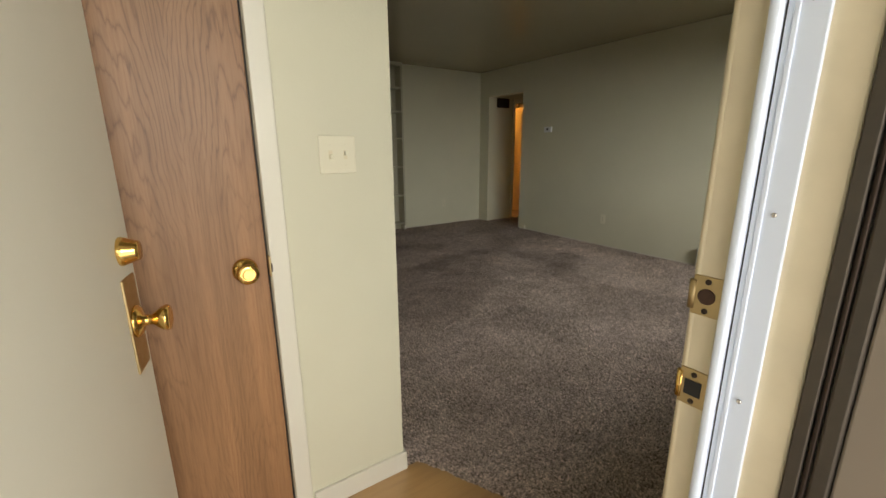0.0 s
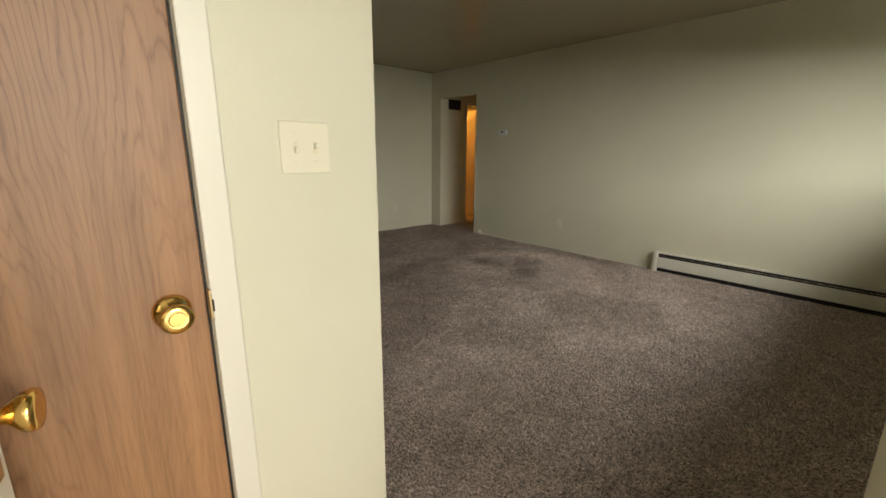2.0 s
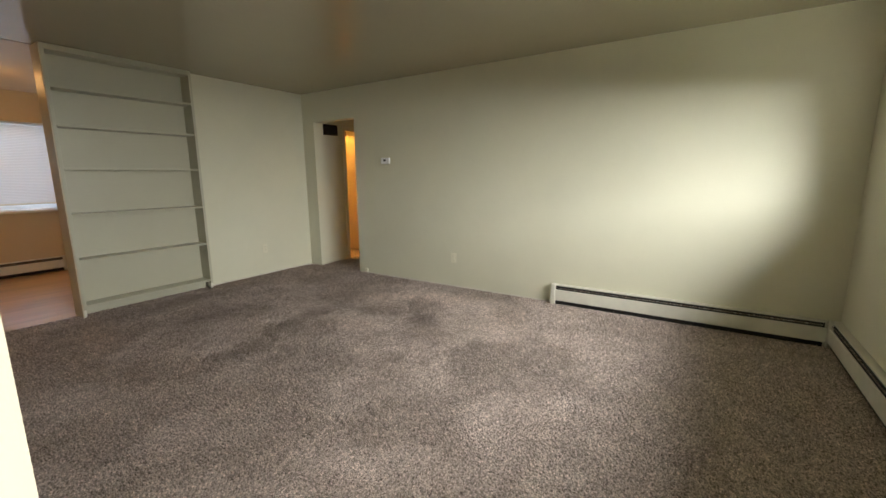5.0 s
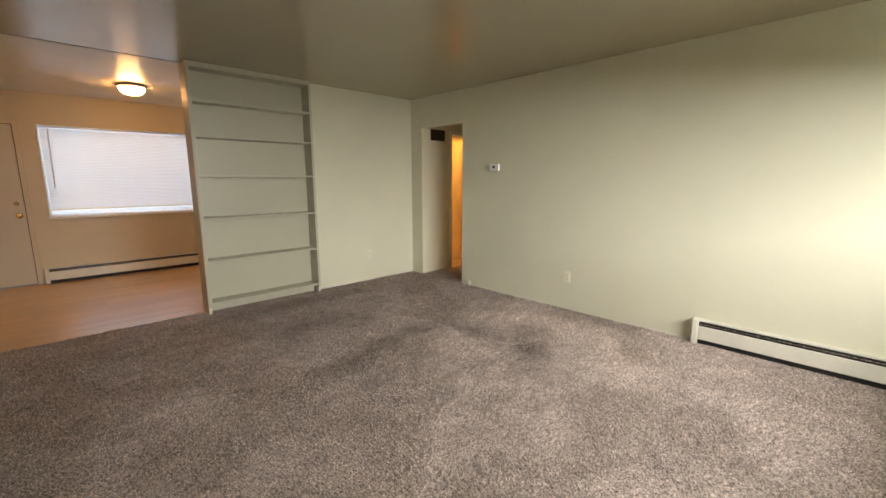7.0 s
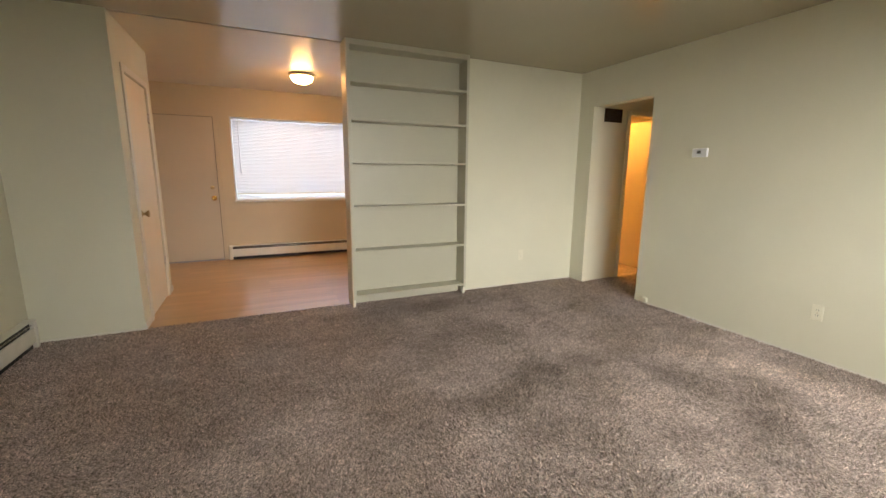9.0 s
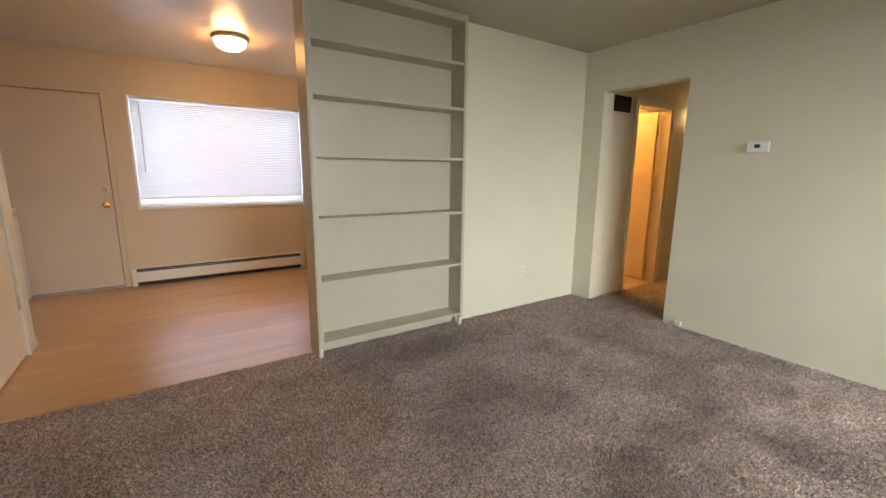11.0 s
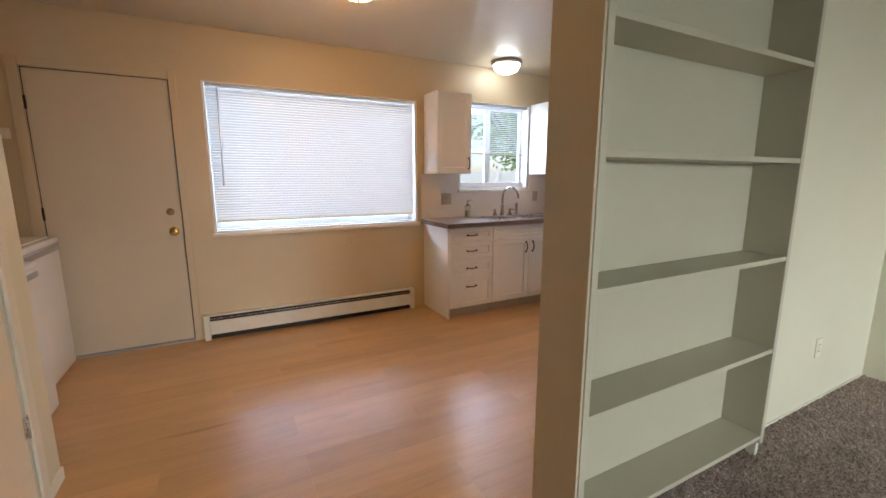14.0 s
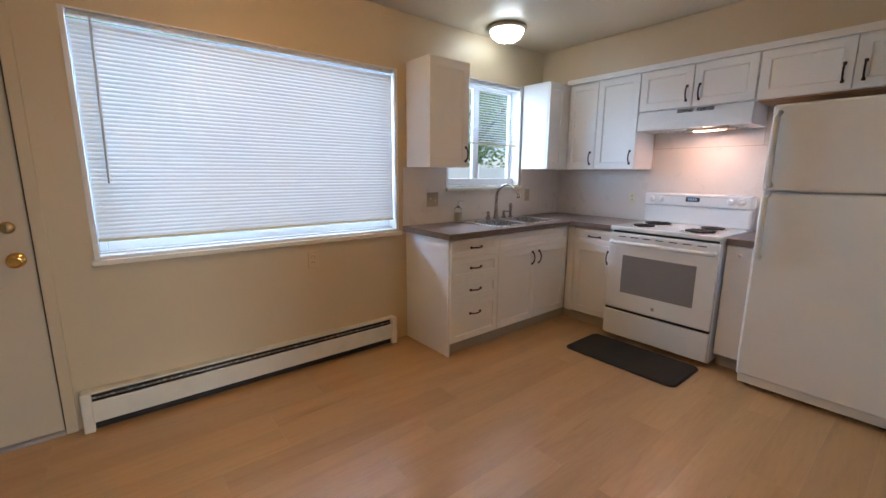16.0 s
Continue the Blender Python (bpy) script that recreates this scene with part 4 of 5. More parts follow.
def blind(name, x0, x1, top, bottom, tilt, label, cords):
    """A slatted blind: head rail, slats, bottom rail, cords and wand."""
    b = thing(name, ((x0 + x1) / 2, 8.635, top), label, "window blind", "window blinds")
    part("head_rail", boxes((x0, x1, 8.615, 8.655, top - 0.022, top), bevel=0.003), BLIND, b)
    # Off-white rail: the shade of its backlit face is put into the colour.
    part("bottom_rail", boxes((x0, x1, 8.624, 8.646, bottom, bottom + 0.016), bevel=0.005), ALMOND, b, "off-white bottom rail, toned almond for its backlit shade")
    sm = bmesh.new()
    rows = []
    n = 5
    for k in range(n):
        u = k / (n - 1) - 0.5
        y = 0.025 * u
        rows.append((y, 0.0048 * (1 - 4 * u * u)))
    grid = [[sm.verts.new((xx, y, z)) for y, z in rows] for xx in (0.0, x1 - x0 - 0.01)]
    for k in range(n - 1):
        f = sm.faces.new((grid[0][k], grid[0][k + 1], grid[1][k + 1], grid[1][k]))
        f.smooth = True
    me = mesh_of("slat", sm, BLIND)
    count = int((top - 0.030 - bottom - 0.02) / 0.0205)
    for k in range(count):
        o = new("slat", me)
        o.parent = b
        o.matrix_basis = Matrix.Translation(Vector((x0 + 0.005, 8.635, bottom + 0.028 + k * 0.0205)) - ORIGIN[b.name]) @ pose(0, 0, 0, tilt + 0.9 * math.sin(k * 2.3), 0, 0)
        ORIGIN[o.name] = ORIGIN[b.name]
    for x in cords:
        part("cord", bm_tube([(x, 8.6485, bottom + 0.01), (x, 8.6485, top - 0.02)], 0.0010, 6), VINYL, b)
    return b


main_blind = blind("window_blind", 1.302, 3.050, 2.036, 0.955, 73, "lowered white slatted blind glowing with daylight", (1.62, 2.18, 2.74))
part("tilt_wand", bm_tube([(1.385, 8.608, 2.015), (1.375, 8.602, 1.25)], 0.005, 8), WAND, main_blind, "clear grey tilt wand")
blind("window_blind", 3.572, 4.430, 2.080, 1.560, 18, "half raised white slatted blind over the sink", (3.80, 4.22))

heater("baseboard_heater", 1.86, pose(3.0, NORTH, 0.0, 0, 0, 180), "cream metal baseboard heater under the dining window", (True, True))
wall_plate("wall_outlet", (2.388, NORTH, 0.735), "-y", "wall outlet painted over under the dining window", "wall outlet", mat=KITCHEN_WALL, group="kitchen outlets")

# ---- kitchen cabinets ----
TOE, BASE_TOP, FRONT_N, FRONT_E = 0.095, 0.862, 8.075, 4.535


def base_body(name, rows, toe, at, label):
    e = thing(name, at, label, "base cabinet", "kitchen base cabinets")
    part("body", boxes(*rows, bevel=0.002), WHITE, e)
    # The recess's shade is put into the toe kick's darker colour.
    part("toe_kick", boxes(toe), SEAM, e, "recessed toe kick, toned darker for the shade under the fronts")
    return e


dr = base_body("drawer_cabinet", [(3.140, 3.158, FRONT_N, 8.597, 0.0, BASE_TOP), (3.158, 3.622, FRONT_N, 8.58, TOE, BASE_TOP)], (3.158, 3.622, 8.112, 8.13, 0.0, TOE), (3.38, 8.33, 0.0), "white shaker cabinet with four drawers under the counter")
for z0, z1 in ((0.725, 0.853), (0.5605, 0.722), (0.3955, 0.5575), (0.105, 0.3925)):
    f = shaker(dr, "drawer_front", 3.150, 3.621, z0, z1, FRONT_N, "S", 0.045)
    pull(f, 3.383, FRONT_N - 0.019, (z0 + z1) / 2 + (0.05 if z1 - z0 > 0.25 else 0), "S", False)
sb = base_body("sink_cabinet", [(3.624, 4.534, FRONT_N, 8.58, TOE, BASE_TOP - 0.17), (3.624, 3.642, FRONT_N, 8.58, BASE_TOP - 0.17, BASE_TOP), (4.516, 4.534, FRONT_N, 8.58, BASE_TOP - 0.17, BASE_TOP), (3.642, 4.516, FRONT_N, FRONT_N + 0.02, BASE_TOP - 0.17, BASE_TOP)], (3.624, 4.575, 8.112, 8.13, 0.0, TOE), (4.08, 8.33, 0.0), "white shaker sink cabinet with two doors")
shaker(sb, "false_front", 3.624, 4.500, 0.725, 0.853, FRONT_N, "S", 0.045)
for u0, u1, hx in ((3.624, 4.0625, 4.022), (4.0655, 4.500, 4.106)):
    d = shaker(sb, "cabinet_door", u0, u1, 0.105, 0.722, FRONT_N, "S")
    pull(d, hx, FRONT_N - 0.019, 0.630, "S", True)
eb = base_body("corner_cabinet", [(FRONT_E, 5.07, 7.618, 8.073, TOE, BASE_TOP)], (4.575, 4.59, 7.618, 8.112, 0.0, TOE), (4.80, 7.84, 0.0), "white shaker cabinet with drawer and door beside the range")
f = shaker(eb, "drawer_front", 7.628, 7.985, 0.725, 0.853, FRONT_E, "W", 0.045)
pull(f, FRONT_E - 0.019, 7.80, 0.79, "W", False)
d = shaker(eb, "cabinet_door", 7.628, 7.985, 0.105, 0.722, FRONT_E, "W")
pull(d, FRONT_E - 0.019, 7.668, 0.630, "W", True)
part("corner_filler", boxes((FRONT_E - 0.017, FRONT_E - 0.001, 7.990, 8.055, TOE, BASE_TOP)), WHITE, eb)
nb = base_body("narrow_cabinet", [(4.50, 5.07, 6.672, 6.832, TOE, BASE_TOP)], (4.56, 4.575, 6.672, 6.832, 0.0, TOE), (4.78, 6.75, 0.0), "narrow plain white cabinet between range and fridge")
part("front_panel", boxes((4.482, 4.499, 6.674, 6.830, 0.105, 0.853), bevel=0.002), WHITE, nb)
part("button_pull", bm_turned([(0.008, 0), (0.008, -0.012), (0.011, -0.018), (0.006, -0.02)], 14, None, (4.482, 6.75, 0.80), "x"), CHROME, nb)

top = thing("countertop", (4.1, 8.3, 0.862), "taupe speckled laminate countertop with a square edge", "countertop")
part("slab", boxes((3.112, 3.655, 8.030, 8.597, 0.8635, 0.905), (3.655, 4.425, 8.030, 8.105, 0.8635, 0.905), (3.655, 4.425, 8.505, 8.597, 0.8635, 0.905), (4.425, 5.072, 8.030, 8.597, 0.8635, 0.905), (4.492, 5.072, 7.616, 8.030, 0.8635, 0.905), bevel=0.0), COUNTER, top)
part("front_edge", bm_tube([(3.112, 8.030, 0.899), (4.492, 8.030, 0.899)], 0.0062, 10), COUNTER, top)
top2 = solo("countertop", boxes((4.462, 5.072, 6.672, 6.834, 0.8635, 0.905), bevel=0.004), COUNTER, "short taupe laminate countertop beside the fridge", "countertop", (4.77, 6.75, 0.8635))

bs = tagged(thing("backsplash", (4.1, 8.598, 0.905), "smooth pale laminate backsplash panels above the counter", "backsplash"), kind="structure")
part("panel", boxes((3.112, 5.084, 8.590, 8.599, 0.906, 1.160), (3.112, 3.530, 8.590, 8.599, 1.160, 1.352), (4.472, 5.084, 8.590, 8.599, 1.160, 1.352)), BACKSPLASH, bs)
part("panel", boxes((5.081, 5.089, 6.66, 8.589, 0.906, 1.5235)), BACKSPLASH, bs)
part("panel", boxes((5.081, 5.089, 6.861, 7.634, 1.5275, 1.70), (5.081, 5.089, 6.66, 6.857, 1.5275, 1.79)), BACKSPLASH, bs)
part("seam", boxes((5.0825, 5.0840, 6.66, 7.62, 1.5236, 1.5274), (5.0825, 5.0840, 6.8572, 6.8608, 1.5276, 1.65)), SEAM, bs)


def wall_cabinet(name, x0, x1, y0, y1, z0, z1, label):
    e = thing(name, ((x0 + x1) / 2, (y0 + y1) / 2, z0), label, "wall cabinet", "kitchen wall cabinets")
    part("body", boxes((x0, x1, y0, y1, z0, z1), bevel=0.002), WHITE, e)
    return e


c1 = wall_cabinet("wall_cabinet", 3.145, 3.515, 8.318, 8.588, 1.353, 2.100, "white shaker wall cabinet beside the dining window")
d = shaker(c1, "cabinet_door", 3.148, 3.512, 1.356, 2.097, 8.318, "S")
pull(d, 3.483, 8.299, 1.45, "S", True)
c2 = wall_cabinet("wall_cabinet", 4.458, 4.770, 8.305, 8.588, 1.353, 2.105, "white wall cabinet in the corner beside the sink window")
part("filler", boxes((4.700, 4.768, 8.290, 8.304, 1.355, 2.100), bevel=0.002), WHITE, c2)
shaker(c2, "cabinet_door", 4.461, 4.697, 1.356, 2.097, 8.305, "S")
c3 = wall_cabinet("wall_cabinet", 4.772, 5.080, 7.640, 8.588, 1.353, 2.105, "white shaker wall cabinet with two doors")
for u0, u1, hy in ((7.643, 8.000, 7.68), (8.006, 8.285, 8.045)):
    d = shaker(c3, "cabinet_door", u0, u1, 1.356, 2.097, 4.772, "W")
    pull(d, 4.753, hy, 1.45, "W", True)
c4 = wall_cabinet("wall_cabinet", 4.772, 5.080, 6.862, 7.636, 1.800, 2.105, "short white wall cabinet over the range hood")
for u0, u1, hy in ((6.865, 7.246, 7.205), (7.252, 7.633, 7.29)):
    d = shaker(c4, "cabinet_door", u0, u1, 1.803, 2.097, 4.772, "W")
    pull(d, 4.753, hy, 1.90, "W", True)
c5 = wall_cabinet("wall_cabinet", 4.772, 5.080, 5.945, 6.858, 1.800, 2.105, "short white wall cabinet over the refrigerator")
part("underside", boxes((4.774, 5.078, 5.950, 6.853, 1.790, 1.7995)), RAWWOOD, c5, "bare brown wooden underside")
for u0, u1, hy in ((5.948, 6.403, 6.362), (6.409, 6.855, 6.45)):
    d = shaker(c5, "cabinet_door", u0, u1, 1.803, 2.097, 4.772, "W")
    pull(d, 4.753, hy, 1.90, "W", True)

# ---- sink and tap ----
sk = thing("kitchen_sink", (4.04, 8.30, 0.905), "double bowl stainless steel sink with a raised rim", "sink")
part("rim", boxes((3.630, 4.450, 8.085, 8.130, 0.9055, 0.912), (3.630, 4.450, 8.455, 8.530, 0.9055, 0.912), (3.630, 3.680, 8.130, 8.455, 0.9055, 0.912), (4.400, 4.450, 8.130, 8.455, 0.9055, 0.912), (4.020, 4.060, 8.130, 8.455, 0.9055, 0.910), bevel=0.0028), CHROME, sk)
for a, b in ((3.680, 4.020), (4.060, 4.400)):
    bowl = part("bowl", boxes((a, b, 8.130, 8.135, 0.74, 0.906), (a, b, 8.450, 8.455, 0.74, 0.906), (a, a + 0.005, 8.135, 8.450, 0.74, 0.906), (b - 0.005, b, 8.135, 8.450, 0.74, 0.906), (a, b, 8.130, 8.455, 0.730, 0.740)), CHROME, sk)
    part("drain", bm_turned([(0.042, 0.7405), (0.040, 0.744), (0.02, 0.743)], 20, None, ((a + b) / 2, 8.30, 0)), BRONZE, bowl)
tap = thing("kitchen_faucet", (4.04, 8.495, 0.912), "brushed steel gooseneck faucet with two lever handles", "faucet")
part("base", bm_turned([(0.027, 0.912), (0.027, 0.92), (0.021, 0.94), (0.018, 0.985), (0.0125, 1.04)], 24, None, (4.04, 8.495, 0)), STEEL, tap)
arc = [(4.04, 8.495, 1.03), (4.04, 8.495, 1.115)]
for k in range(13):
    a = math.pi * (1 - k / 12 * 0.93)
    arc.append((4.04 + 0.0 + 0.035 * k / 12, 8.495 - 0.112 - 0.112 * math.cos(a), 1.115 + 0.100 * math.sin(a)))
part("spout", bm_tube(arc, 0.0120, 14), STEEL, tap)
part("spray_tip", bm_turned([(0.013, 0.0), (0.014, -0.02), (0.012, -0.032)], 16, None, (arc[-1][0], arc[-1][1], arc[-1][2])), STEEL, tap)
for x in (3.94, 4.14):
    part("handle", bm_turned([(0.022, 0.912), (0.021, 0.925), (0.013, 0.945), (0.012, 0.965), (0.015, 0.975), (0.008, 0.982)], 20, None, (x, 8.495, 0)), STEEL, tap)
    part("lever", bm_tube([(x, 8.495, 0.970), (x - 0.02 if x < 4 else x + 0.02, 8.47, 0.975), (x - 0.035 if x < 4 else x + 0.035, 8.455, 0.973)], 0.0055, 10), STEEL, tap)
sp = thing("side_sprayer", (4.23, 8.495, 0.912), "brushed steel side sprayer beside the faucet", "sprayer")
part("holder", bm_turned([(0.021, 0.912), (0.018, 0.928), (0.012, 0.938)], 18, None, (4.23, 8.495, 0)), STEEL, sp)
part("wand", bm_turned([(0.010, 0.936), (0.012, 0.98), (0.016, 1.02), (0.015, 1.04), (0.008, 1.045)], 18, None, (4.23, 8.495, 0)), STEEL, sp)
so = thing("soap_dispenser", (3.625, 8.535, 0.905), "clear soap bottle with a chrome pump", "soap bottle")
part("bottle", bm_turned([(0.030, 0.9055), (0.034, 0.912), (0.034, 1.00), (0.030, 1.02), (0.013, 1.032), (0.013, 1.040)], 24, None, (3.625, 8.535, 0)), SOAP, so)
part("soap", bm_turned([(0.028, 0.909), (0.030, 0.914), (0.030, 0.985)], 24, None, (3.625, 8.535, 0)), ALMOND, so, "pale soap inside")
part("pump", bm_turned([(0.015, 1.0405), (0.015, 1.052), (0.005, 1.056), (0.005, 1.075), (0.009, 1.078), (0.009, 1.086)], 16, None, (3.625, 8.535, 0)), CHROME, so)
part("nozzle", bm_tube([(3.625, 8.535, 1.082), (3.655, 8.510, 1.083), (3.665, 8.500, 1.076)], 0.004, 8), CHROME, so)
wall_plate("light_switch", (3.394, 8.590, 1.100), "-y", "tan double switch plate on the backsplash by the sink", "light switch", 0.115, 0.115, "switch2", TANPLATE)
wall_plate("wall_outlet", (4.566, 8.590, 1.105), "-y", "tan outlet on the backsplash past the sink", "wall outlet", mat=TANPLATE, group="kitchen outlets")
wall_plate("wall_outlet", (5.081, 7.786, 1.100), "-x", "ivory outlet on the backsplash by the range", "wall outlet", group="kitchen outlets")

# ---- range ----
rg = thing("electric_range", (4.74, 7.225, 0.0), "white electric range with four coil burners and a window", "range")
Y0, Y1 = 6.842, 7.610
part("body", boxes((4.44, 5.06, Y0, Y1, 0.03, 0.880), bevel=0.003), ENAMEL, rg)
ct = part("cooktop", boxes((4.415, 5.05, Y0 - 0.002, Y1 + 0.002, 0.883, 0.915), bevel=0.010), ENAMEL, rg)
part("vent_gap", boxes((4.428, 4.45, Y0 + 0.02, Y1 - 0.02, 0.868, 0.882)), BLACK, rg)
dr2 = part("oven_door", boxes((4.402, 4.439, Y0 + 0.004, Y1 - 0.004, 0.268, 0.866), bevel=0.008), ENAMEL, rg)
part("window_glass", boxes((4.3995, 4.4035, Y0 + 0.125, Y1 - 0.125, 0.405, 0.700), bevel=0.0015), OVENGLASS, dr2, "grey tinted oven window")
part("badge", bm_turned([(0.013, 0.0), (0.013, -0.002)], 16, None, (4.402, 7.226, 0.325), "x"), PLATE, dr2)
for k in range(7):
    a = Y0 + 0.08 + k * 0.092
    part("vent_slot", boxes((4.4010, 4.4035, a, a + 0.055, 0.838, 0.844)), BLACK, dr2)
part("handle", bm_tube([(4.402, Y0 + 0.03, 0.800), (4.362, Y0 + 0.045, 0.800), (4.352, Y0 + 0.08, 0.800), (4.352, Y1 - 0.08, 0.800), (4.362, Y1 - 0.045, 0.800), (4.402, Y1 - 0.03, 0.800)], 0.014, 12), ENAMEL, dr2)
part("drawer_gap", boxes((4.415, 4.445, Y0 + 0.01, Y1 - 0.01, 0.248, 0.267)), BLACK, rg)
part("storage_drawer", boxes((4.404, 4.439, Y0 + 0.004, Y1 - 0.004, 0.045, 0.247), bevel=0.008), ENAMEL, rg)
bg = part("backguard", boxes((4.965, 5.058, Y0, Y1, 0.915, 1.062), (4.945, 5.058, Y0, Y1, 1.063, 1.160), bevel=0.012), ENAMEL, rg)
part("clock", boxes((4.9435, 4.9465, 7.185, 7.285, 1.100, 1.135), bevel=0.001), BLACK, bg, "dark clock panel")
for k in range(4):
    part("digit", boxes((4.9425, 4.9438, 7.205 + 0.017 * k, 7.217 + 0.017 * k, 1.110, 1.127)), DISPLAY, bg)
part("panel_line", boxes((4.9435, 4.9462, Y0 + 0.16, Y1 - 0.16, 1.140, 1.1425)), PLATE, bg)
for y in (6.905, 6.975, 7.475, 7.545):
    kn = part("control_knob", bm_turned([(0.024, 0.0), (0.024, -0.006), (0.019, -0.010), (0.018, -0.024), (0.014, -0.026)], 22, None, (4.945, y, 1.112), "x"), ENAMEL, bg)
    part("grip", boxes((4.914, 4.925, y - 0.004, y + 0.004, 1.096, 1.128), bevel=0.002), ENAMEL, kn)
for x, y, r in ((4.56, 7.42, 0.078), (4.56, 7.03, 0.098), (4.80, 7.42, 0.098), (4.80, 7.03, 0.078)):
    pan = part("drip_pan", bm_turned([(r + 0.020, 0.9152), (r + 0.018, 0.919), (r + 0.004, 0.9175), (r * 0.5, 0.9165)], 32, None, (x, y, 0)), CHROME, rg, "shiny drip pan")
    pts = []
    for k in range(97):
        a = k / 96 * 4.0 * 2 * math.pi
        rr = 0.018 + (r - 0.018) * k / 96
        pts.append((x + rr * math.cos(a), y + rr * math.sin(a), 0.9245))
    part("coil", bm_tube(pts, 0.0058, 6), COIL, pan, "dark spiral burner coil")

# ---- hood ----
hd = thing("range_hood", (4.85, 7.245, 1.65), "white under-cabinet range hood with its lamp on", "range hood")
bm = bmesh.new()
prof = [(4.748, 1.660), (4.745, 1.700), (4.757, 1.760), (4.766, 1.797), (5.08, 1.797), (5.08, 1.652), (4.762, 1.652)]
lo = [bm.verts.new((x, 6.864, z)) for x, z in prof]
hi = [bm.verts.new((x, 7.634, z)) for x, z in prof]
for k in range(len(prof)):
    bm.faces.new((lo[k], lo[(k + 1) % len(prof)], hi[(k + 1) % len(prof)], hi[k]))
bm.faces.new(lo)
bm.faces.new(list(reversed(hi)))
bmesh.ops.bevel(bm, geom=bm.edges[:], offset=0.004, segments=2, affect="EDGES", profile=0.5)
part("shell", bm, ENAMEL, hd)
for y in (7.155, 7.290):
    for k in range(4):
        z = 1.766 + 0.0065 * k
        part("louvre", boxes((4.7565, 4.768, y - 0.055, y + 0.055, z, z + 0.0038)), BLACK, hd)
housing = part("lamp_housing", boxes((4.785, 4.815, 7.00, 7.275, 1.630, 1.651), (4.905, 4.925, 7.00, 7.275, 1.630, 1.651), (4.815, 4.905, 7.00, 7.03, 1.630, 1.651), (4.815, 4.905, 7.255, 7.275, 1.630, 1.651), bevel=0.003), NICKEL, hd, "tan metal lamp housing")
part("lamp_lens", boxes((4.818, 4.902, 7.10, 7.25, 1.633, 1.648), bevel=0.003), HOODLAMP, housing, "glowing lamp lens")
part("filter", boxes((4.94, 5.06, 6.95, 7.55, 1.643, 1.6515)), CHROME, hd)

# ---- refrigerator ----
fr = thing("refrigerator", (4.70, 6.30, 0.0), "white top-freezer refrigerator with long moulded handles", "refrigerator")
F0, F1 = 5.950, 6.652
part("cabinet", boxes((4.375, 5.06, F0, F1, 0.03, 1.690), bevel=0.006), ENAMEL, fr)
for name, z0, z1, h0, h1 in (("freezer_door", 1.224, 1.700, 1.25, 1.655), ("fridge_door", 0.085, 1.214, 0.83, 1.205)):
    d = part(name, boxes((4.312, 4.368, F0, F1, z0, z1), bevel=0.014), ENAMEL, fr)
    part("gasket", boxes((4.366, 4.378, F0 + 0.01, F1 - 0.01, z0 + 0.01, z1 - 0.01)), PLATE, d)
    part("handle", bm_tube([(4.314, F1 - 0.035, h0), (4.278, F1 - 0.030, h0 + 0.03), (4.272, F1 - 0.030, (h0 + h1) / 2), (4.278, F1 - 0.030, h1 - 0.03), (4.314, F1 - 0.035, h1)], 0.016, 12), ENAMEL, d)
part("toe_grille", boxes((4.345, 4.376, F0 + 0.01, F1 - 0.01, 0.028, 0.082)), ENAMEL, fr)
for y in (F0 + 0.05, F1 - 0.05):
    part("foot", bm_turned([(0.02, 0.0), (0.02, 0.028)], 14, None, (4.41, y, 0)), BLACK, fr)

mat = solo("floor_mat", bm_pad(3.957, 4.392, 6.862, 7.662, 0.0005, 0.014, 0.055), MAT, "dark brown cushioned floor mat before the range", "floor mat", (4.17, 7.26, 0.0))

# ---- laundry corner ----
def washer(y0, y1, front, topz, label):
    e = thing("laundry_machine", (front - 0.33, (y0 + y1) / 2, 0.0), label, "washing machine", "laundry machines")
    part("cabinet", boxes((KWEST + 0.08, front, y0, y1, 0.02, topz - 0.045), bevel=0.012), ENAMEL, e)
    part("top", boxes((KWEST + 0.08, front + 0.008, y0, y1, topz - 0.042, topz), bevel=0.014), ENAMEL, e)
    part("lid", boxes((KWEST + 0.21, front - 0.03, y0 + 0.05, y1 - 0.05, topz + 0.001, topz + 0.012), bevel=0.005), ENAMEL, e)
    part("front_trim", boxes((front + 0.001, front + 0.010, y0 + 0.02, y1 - 0.02, topz - 0.085, topz - 0.052), bevel=0.003), PLATE, e, "pale grey trim band")
    part("console", boxes((KWEST + 0.08, KWEST + 0.18, y0, y1, topz + 0.001, topz + 0.13), bevel=0.015), ENAMEL, e)
    part("plinth", boxes((KWEST + 0.11, front - 0.03, y0 + 0.02, y1 - 0.02, 0.0, 0.02)), BLACK, e)
    return e


washer(7.870, 8.515, 0.338, 0.918, "white washing machine in the corner by the back door")
washer(7.160, 7.790, 0.438, 0.872, "white dryer standing beside the washing machine")


# ---- ceiling lamps ----
def dome(x, y, mat, label):
    e = thing("ceiling_lamp", (x, y, TOP), label, "ceiling lamp", "kitchen ceiling lamps")
    part("pan", bm_turned([(0.150, 0.003), (0.155, -0.006), (0.150, -0.022), (0.138, -0.030), (0.125, -0.024)], 36, None, (x, y, TOP)), NICKEL, e, "brushed metal rim")
    part("bowl", bm_turned([(0.130, -0.028), (0.126, -0.050), (0.108, -0.078), (0.075, -0.099), (0.035, -0.110), (0.012, -0.112)], 36, None, (x, y, TOP)), mat, e, "glowing frosted glass bowl")
    part("finial", bm_turned([(0.010, -0.112), (0.011, -0.118), (0.006, -0.128), (0.002, -0.131)], 16, None, (x, y, TOP)), NICKEL, e)
    return e


